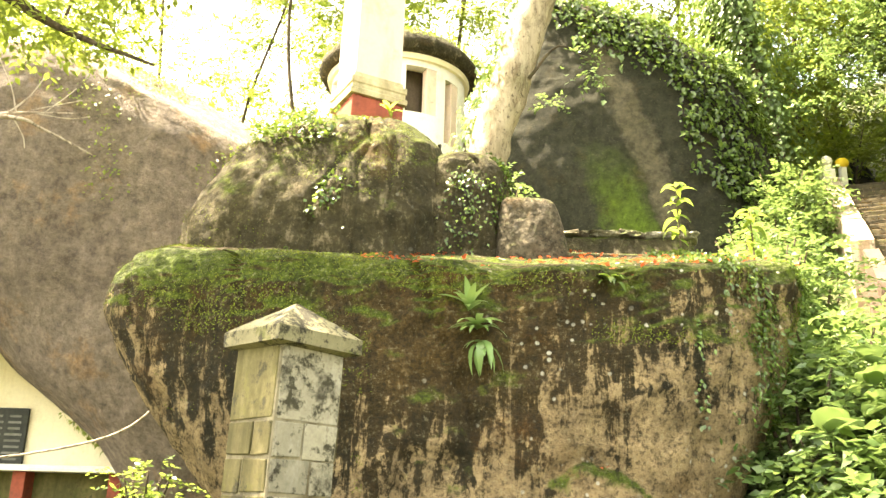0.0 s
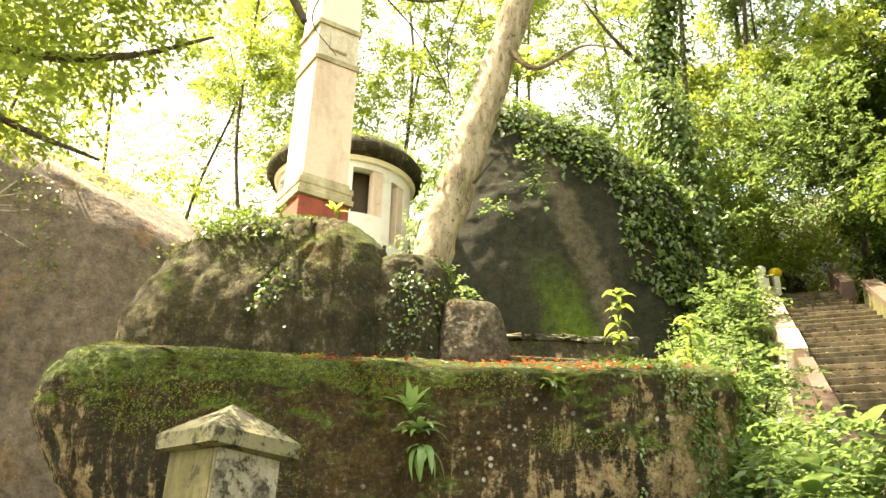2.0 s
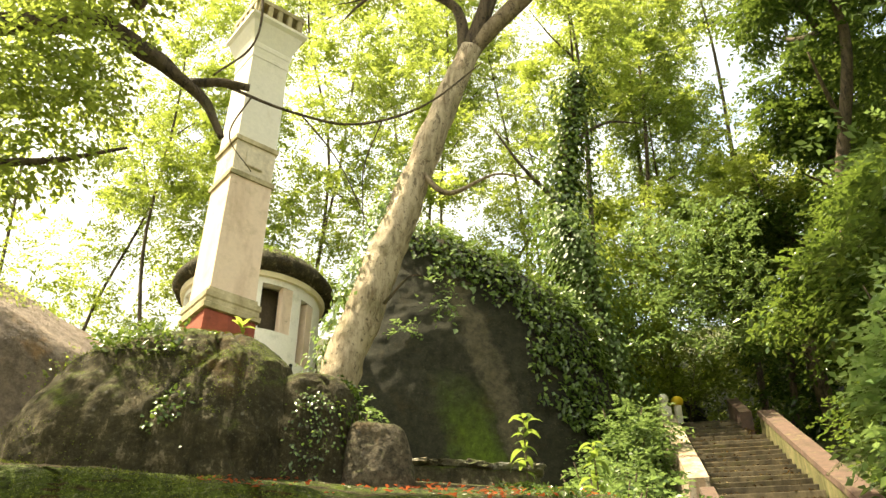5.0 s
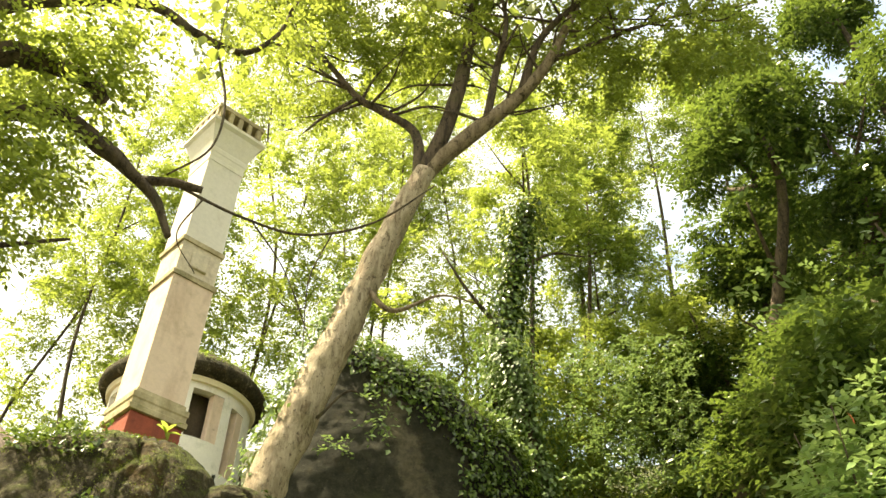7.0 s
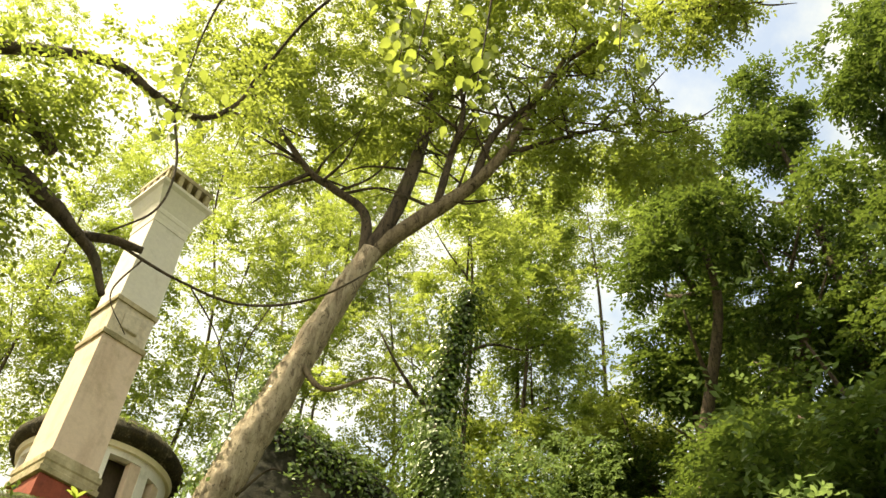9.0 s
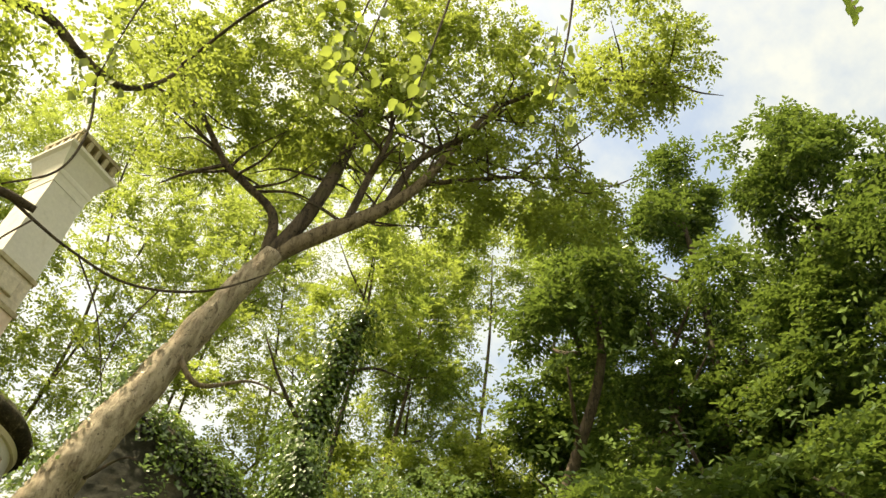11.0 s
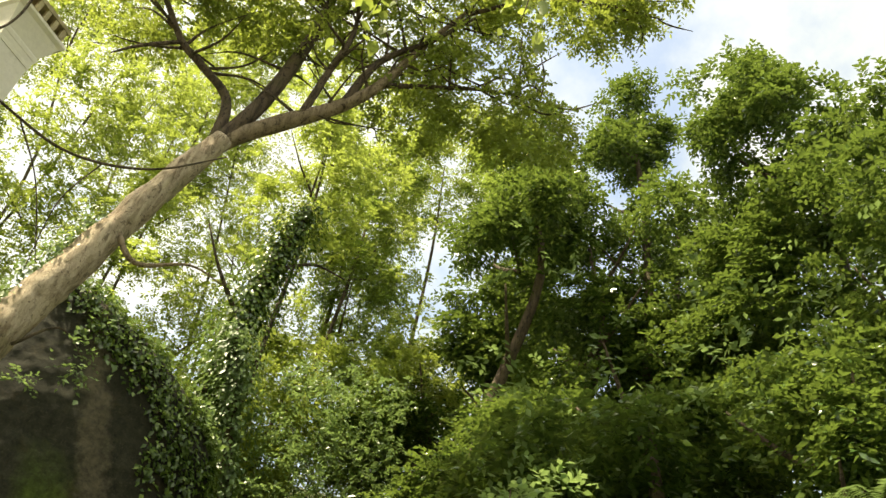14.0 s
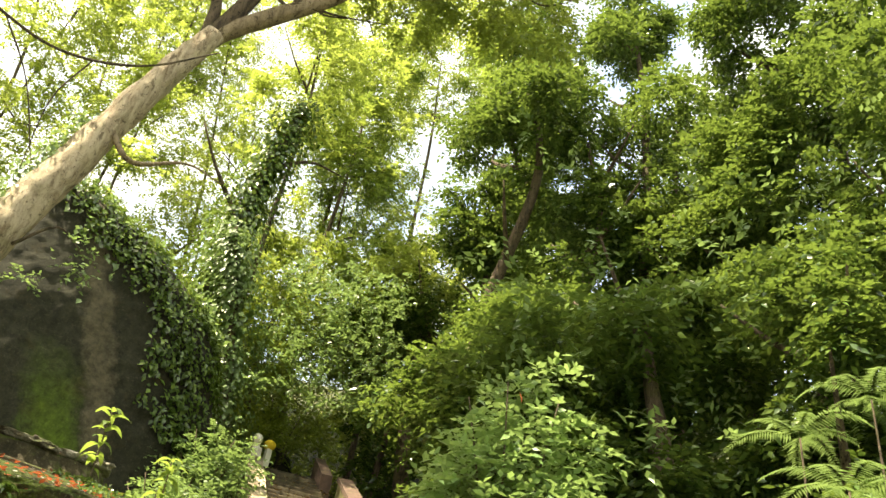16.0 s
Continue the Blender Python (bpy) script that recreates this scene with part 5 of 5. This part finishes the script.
rosette("fern", (0.2, 6.44, 3.06), 14, 0.25, 0.056, LEAF_FERN, "small strap-leaved fern rooted in a rock crack", "fern", 0.7, radians(-90), 250, 0.6)
rosette("fern", (0.27, 6.42, 2.92), 14, 0.27, 0.06, LEAF_FERN, "small strap-leaved fern in a rock crack", "fern", 0.25, radians(-90), 220, 1.1)
rosette("fern", (0.3, 6.42, 2.78), 12, 0.25, 0.056, LEAF_FERN, "small strap-leaved fern hanging below a crack", "fern", -0.3, radians(-90), 200, 1.5)
rosette("fern", (1.27, 6.47, 3.32), 12, 0.2, 0.05, LEAF_IVY, "dark fern clump on boulder lip", "fern", 0.2, radians(-90), 260, 1.2)
rosette("seedling", (-0.55, 7.85, 5.3), 9, 0.2, 0.05, LEAF_SUN, "yellow-green seedling beside red column base", "seedling", 0.5)
rosette("seedling", (-1.25, 7.9, 5.15), 10, 0.22, 0.05, LEAF_MID, "leafy seedling on boulder crown", "seedling", 0.5)
rosette("seedling", (-1.6, 7.9, 4.95), 10, 0.22, 0.05, LEAF_SHRUB, "leafy seedling on boulder crown", "seedling", 0.5)


def build_sapling(az, d, z):
    x, y, _ = polar(az, 0, d)
    z0 = hill(x, y) - 0.1
    h = z - z0
    top = empty("sapling", (x, y, z0), "young broad-leaved sapling behind the boulder", "sapling")
    add("stem", tube([(0, 0, 0, 0.02), (0.04, 0, h * 0.5, 0.015), (0, 0, h, 0.006)], 6, 5), BARK_DARK, top)
    shapes = [blade_mesh(q, q * 0.3, random.uniform(0.7, 1.2)) for q in (0.17, 0.22, 0.27)]
    for k in range(22):
        me = shapes[k % 3]
        if not me.materials:
            me.materials.append(LEAF_MID)
        leaf = new("leaf", me)
        leaf.parent = top
        leaf.matrix_basis = Matrix.Translation((0, 0, h - 0.62 * (k / 21) ** 1.2)) @ Matrix.Rotation(k * 2.4, 4, "Z") @ Matrix.Rotation(random.uniform(-0.6, 0.3), 4, "Y")


build_sapling(15.5, 9.1, 5.0)
build_sapling(20.0, 8.9, 4.6)
for k in range(26):
    az, d = random.uniform(21.5, 30), random.uniform(6.2, 9.6)
    x, y, _ = polar(az, 0, d)
    rosette("broad_leaf_plant", (x, y, hill(x, y) + random.uniform(0.5, 1.3)), 6, 0.3, 0.22, LEAF_SHRUB, "broad-leaved herb on the green slope", "plant", 0.45)


# ---- small things ----
def build_low_wall():
    top = empty("rubble_wall", (2.0, 10.0, 3.3), "low mossy rubble wall with pale coping stones", "wall")
    body = loft_rock("wall_body", [(2.8, 1.0, 3.0, 9.8, 10.25), (3.6, 1.0, 3.0, 9.8, 10.25), (4.4, 1.02, 2.98, 9.82, 10.23), (4.74, 1.08, 2.9, 9.9, 10.15)], 160, 40, 8.0, 0.06, 12, ROCK_UP, top)
    body.matrix_parent_inverse = top.matrix_basis.inverted()
    x = -0.95
    while x < 0.85:
        w, h = random.uniform(0.12, 0.36), random.uniform(0.05, 0.12)
        bm = bmesh.new()
        bmesh.ops.create_icosphere(bm, subdivisions=3, radius=0.5)
        for v in bm.verts:
            c = v.co.normalized()
            k = (abs(c.x) ** 5 + abs(c.y) ** 5 + abs(c.z) ** 5) ** -0.2
            c = c * k * 0.5 * (1 + 0.5 * noise.noise(c * 1.4 + Vector((x * 9, 3, 0))) + 0.15 * noise.noise(c * 5 + Vector((x * 4, 0, 0))))
            v.co = Vector((c.x * w * 1.15 + x + w / 2, c.y * 0.3 + random.uniform(-0.02, 0.02), c.z * h + 1.49))
        part("coping_stone", bm, COPING if random.random() < 0.75 else ROCK_SLAB, top)
        x += w
    return top


build_low_wall()
flask = empty("bottle", (-0.06, 8.0, 4.8), "small dark glass bottle standing on the rock", "bottle")
bm = bmesh.new()
rows = [(0.0, 0.036), (0.01, 0.04), (0.13, 0.04), (0.17, 0.016), (0.22, 0.014), (0.225, 0.018), (0.24, 0.018)]
rims = [[bm.verts.new((r * math.cos(k * math.pi / 8), r * math.sin(k * math.pi / 8), z)) for k in range(16)] for z, r in rows]
for a, b in zip(rims, rims[1:]):
    for k in range(16):
        bm.faces.new((a[k], a[(k + 1) % 16], b[(k + 1) % 16], b[k]))
bm.faces.new(rims[0][::-1]), bm.faces.new(rims[-1])
gl = Mat("dark_bottle_glass")
part("glass", bm, gl.done(gl.mix(gl.noise(20), (0.01, 0.012, 0.008), (0.03, 0.03, 0.02)), 0.15), flask, "", True)
tw = empty("dead_branch", (-3.3, 5.0, 3.9), "bare bleached dead branch with fine twigs", "branch")
to = Vector(tw.location)
DRY = bark_material("bleached_dry_wood", (0.55, 0.47, 0.38), (0.32, 0.25, 0.19), 0.0)
for pts in ([(-5.6, 5.6, 4.3, 0.03), (-4.2, 5.3, 4.05, 0.022), (-2.88, 5.26, 3.98, 0.014), (-2.65, 5.38, 3.95, 0.009), (-2.35, 5.52, 3.83, 0.004)], [(-2.95, 5.26, 3.99, 0.012), (-2.75, 5.35, 4.05, 0.008), (-2.5, 5.45, 4.1, 0.003)],
            [(-2.85, 5.3, 4.02, 0.008), (-2.75, 5.33, 4.15, 0.006), (-2.68, 5.35, 4.3, 0.003)], [(-2.75, 5.35, 4.06, 0.006), (-2.6, 5.4, 4.13, 0.004), (-2.45, 5.46, 4.2, 0.002)], [(-2.8, 5.3, 4.03, 0.006), (-2.85, 5.28, 4.2, 0.004), (-2.95, 5.25, 4.4, 0.002)],
            [(-2.7, 5.36, 4.05, 0.005), (-2.52, 5.45, 4.06, 0.003), (-2.4, 5.5, 4.1, 0.002)], [(-2.65, 5.38, 4.07, 0.005), (-2.55, 5.42, 4.2, 0.003), (-2.5, 5.45, 4.28, 0.002)], [(-2.82, 5.3, 4.0, 0.005), (-2.75, 5.34, 3.88, 0.003), (-2.73, 5.35, 3.8, 0.002)]):
    add("twig", tube([(a - to.x, b - to.y, c - to.z, r) for a, b, c, r in pts], 6, 6, 0.1), DRY, tw)
rope = tagged(add("rope", tube([(-5.2, 9.2, 2.0, 0.012), (-4.3, 9.1, 2.03, 0.012), (-3.45, 9.39, 2.26, 0.012), (-3.0, 9.4, 2.56, 0.012), (-2.5, 8.6, 2.9, 0.012)], 6, 8, 0.0), DRY), "pale rope strung from boulder to house", "rope")
dark = empty("boulder", (10.6, 19.6, 8), "dark rounded rock beside the stair head", "boulder")
loft_rock("rock_body", [(7.6, 9.6, 10.9, 20.0, 21.5), (8.6, 9.55, 10.95, 20.0, 21.5), (9.5, 9.65, 10.85, 20.1, 21.4), (10.1, 9.9, 10.5, 20.3, 21.2)], 60, 24, 2.6, 0.1, 9, ROCK_FAR, dark).matrix_parent_inverse = dark.matrix_basis.inverted()
p = along(24.5, 0.1)
lamp = empty("yellow_ball", (p[0], p[1], p[2] + 0.1), "yellow round ball on a short stand at stair head", "ball")
part("stand", box(0.14, 0.14, 0.6, (0, 0, 0.1), 0.02), PLASTER, lamp)
ym = Mat("yellow_paint")
part("ball", ball(0.15, (0, 0, 0.5), 0.85), ym.done(ym.mix(ym.noise(8), (0.75, 0.5, 0.03), (0.85, 0.62, 0.06)), 0.6), lamp, "", True)


# ---- fern fronds and far foliage ----
def frond_plant(az, d, el, count, length):
    x, y, z = polar(az, el, d)
    top = empty("tree_fern", (x, y, hill(x, y) - 0.1), "feathery fern with arching pinnate fronds", "fern", "tree ferns")
    h = z - hill(x, y)
    add("stem", tube([(0, 0, 0, 0.025), (0.05, 0, h * 0.5, 0.018), (0, 0, h, 0.012)], 7, 4), BARK_DARK, top)
    for k in range(count):
        a = 6.28 * k / count + random.uniform(-0.3, 0.3)
        m = 52
        size, rise = length * random.uniform(0.75, 1.2), random.uniform(0.5, 1.1)
        t = np.repeat(np.linspace(0.12, 1, m // 2), 2)
        line = np.stack([np.cos(a) * t * size, np.sin(a) * t * size, h + size * (rise * t - rise * 1.05 * t * t)], 1)
        side = np.array([-np.sin(a), np.cos(a), -0.15])
        sg = np.tile([1.0, -1.0], m // 2)[:, None]
        w = side * sg + np.array([np.cos(a), np.sin(a), -0.4]) * 0.4
        # pinnae shorten towards the tip
        for lo, hi, q in ((0, 20, 0.24), (20, 40, 0.2), (40, 52, 0.11)):
            leaves("frond", line[lo:hi], w[lo:hi], np.tile([0, 0, 1.0], (hi - lo, 1)), q * size, 0.028 * size, LEAF_SHRUB, top)
    return top


for az, d, el, n, l in ((63, 10, 22, 8, 0.9), (60.5, 11, 25, 7, 0.85), (66, 9.5, 19.5, 8, 0.9), (58, 10.5, 18.5, 7, 0.75), (65, 11, 27, 8, 0.85), (37, 11.5, 16.5, 8, 0.6), (61.5, 9.6, 18, 7, 0.8)):
    frond_plant(az, d, el, n, l)

stump = empty("tree_stump", (*polar(55.3, 0, 9.4)[:2], hill(*polar(55.3, 0, 9.4)[:2]) - 0.2), "broken pale tree stump among ferns", "stump")
add("trunk", tube([(0, 0, 0, 0.2), (0.02, 0, 0.9, 0.17), (0, 0, 1.6, 0.14)], 12, 6, 0.2), BARK, stump)


def thicket(name, count, az, dist, el, leaf, material, label):
    """Far foliage over the hillside: twigs in patches."""
    a = np.radians(rng.uniform(*az, count))
    d = rng.uniform(*dist, count)
    e = np.radians(el[0] + (el[1] - el[0]) * rng.uniform(0, 1, count) ** 1.3)
    o = np.stack([d * np.sin(a), d * np.cos(a), 1.6 + d * np.tan(e)], 1)
    keep = np.array([noise.noise(Vector(q) * 0.33) > -0.22 for q in o])
    o = o[keep]
    b, w, nor = sprays(o, rng.normal(0, 1, (len(o), 3)) + [0, 0, -0.2], 7, leaf * rng.uniform(2, 3.5, len(o)))
    return tagged(leaves(name, b, w, nor, leaf, leaf * 0.5, material), label, "foliage", kind="stuff")


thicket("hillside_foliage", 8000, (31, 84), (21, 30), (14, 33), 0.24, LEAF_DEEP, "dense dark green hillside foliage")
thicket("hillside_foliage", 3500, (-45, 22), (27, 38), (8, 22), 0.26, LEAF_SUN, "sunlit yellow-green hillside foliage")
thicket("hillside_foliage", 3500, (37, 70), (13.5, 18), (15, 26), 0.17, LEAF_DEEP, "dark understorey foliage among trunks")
thicket("hillside_foliage", 1300, (9, 26), (21, 27), (16, 28), 0.18, LEAF_SUN, "green understorey behind the boulder")


def litter():
    """Dry leaves lying on the treads."""
    n = 3600
    k = rng.integers(-8, 24, n)
    pts = np.array([along(a, rng.uniform(0.05, 1.5), 0.07) for a in k]) - np.array([SD.x, SD.y, 0]) * rng.uniform(-0.12, 0.2, (n, 1))
    m = Mat("dry_leaf")
    g = m.t.nodes.new("ShaderNodeNewGeometry")
    mat = m.done(m.ramp(g.outputs["Random Per Island"], (0.0, (0.1, 0.06, 0.03)), (0.7, (0.3, 0.2, 0.09)), (1.0, (0.45, 0.36, 0.16))), 0.8)
    return tagged(leaves("leaf_litter", pts, rng.normal(0, 1, (n, 3)) * [1, 1, 0.15], np.tile([0, 0, 1.0], (n, 1)), 0.08, 0.05, mat), "dry fallen leaves on stone steps", "leaves", kind="stuff")


litter()
thicket("hillside_foliage", 2200, (18, 36), (22.8, 27), (13, 25), 0.19, LEAF_SUN, "green understorey above the stair head")
thicket("hillside_foliage", 2000, (24, 42), (24, 28), (22, 36), 0.18, LEAF_SUN, "green canopy closing behind the stair trees")
thicket("hillside_foliage", 1700, (30, 42), (24, 29), (24, 35.5), 0.19, LEAF_DEEP, "dark green foliage closing under the tree crowns")
# sunlight put into the leaf colour, as taller trees shade this spot
thicket("hillside_foliage", 1300, (19, 26), (20.5, 24), (18, 31), 0.15, LEAF_SUN, "leaves toned as sunlit beside the ivy-clad boulder")
thicket("hillside_foliage", 1800, (-34, 0), (26, 34), (22, 40), 0.2, LEAF_SUN, "thin sunlit canopy beyond the column")
# next two: pale leaves painted bright to stand in for sunlit sprays
thicket("hillside_foliage", 420, (38, 74), (11.5, 16), (18, 44), 0.19, LEAF_SHRUB, "broad leaves toned bright as if sunlit before the dark wood")
thicket("hillside_foliage", 650, (23.5, 33), (18.5, 20.5), (24, 33), 0.13, LEAF_SHRUB, "fresh green leaves above the stair head")
thicket("hillside_foliage", 2300, (21.5, 31.3), (26.5, 31), (29, 47), 0.15, LEAF_MID, "mid green canopy filling in behind the ivy-clad trunk")
thicket("hillside_foliage", 1500, (34.8, 46), (25, 30), (33, 48), 0.16, LEAF_DEEP, "dark canopy beyond the stair trees")
thicket("hillside_foliage", 2200, (7, 22), (27, 31), (29, 48), 0.14, LEAF_SUN, "sunlit canopy closing behind the leaning trunk")
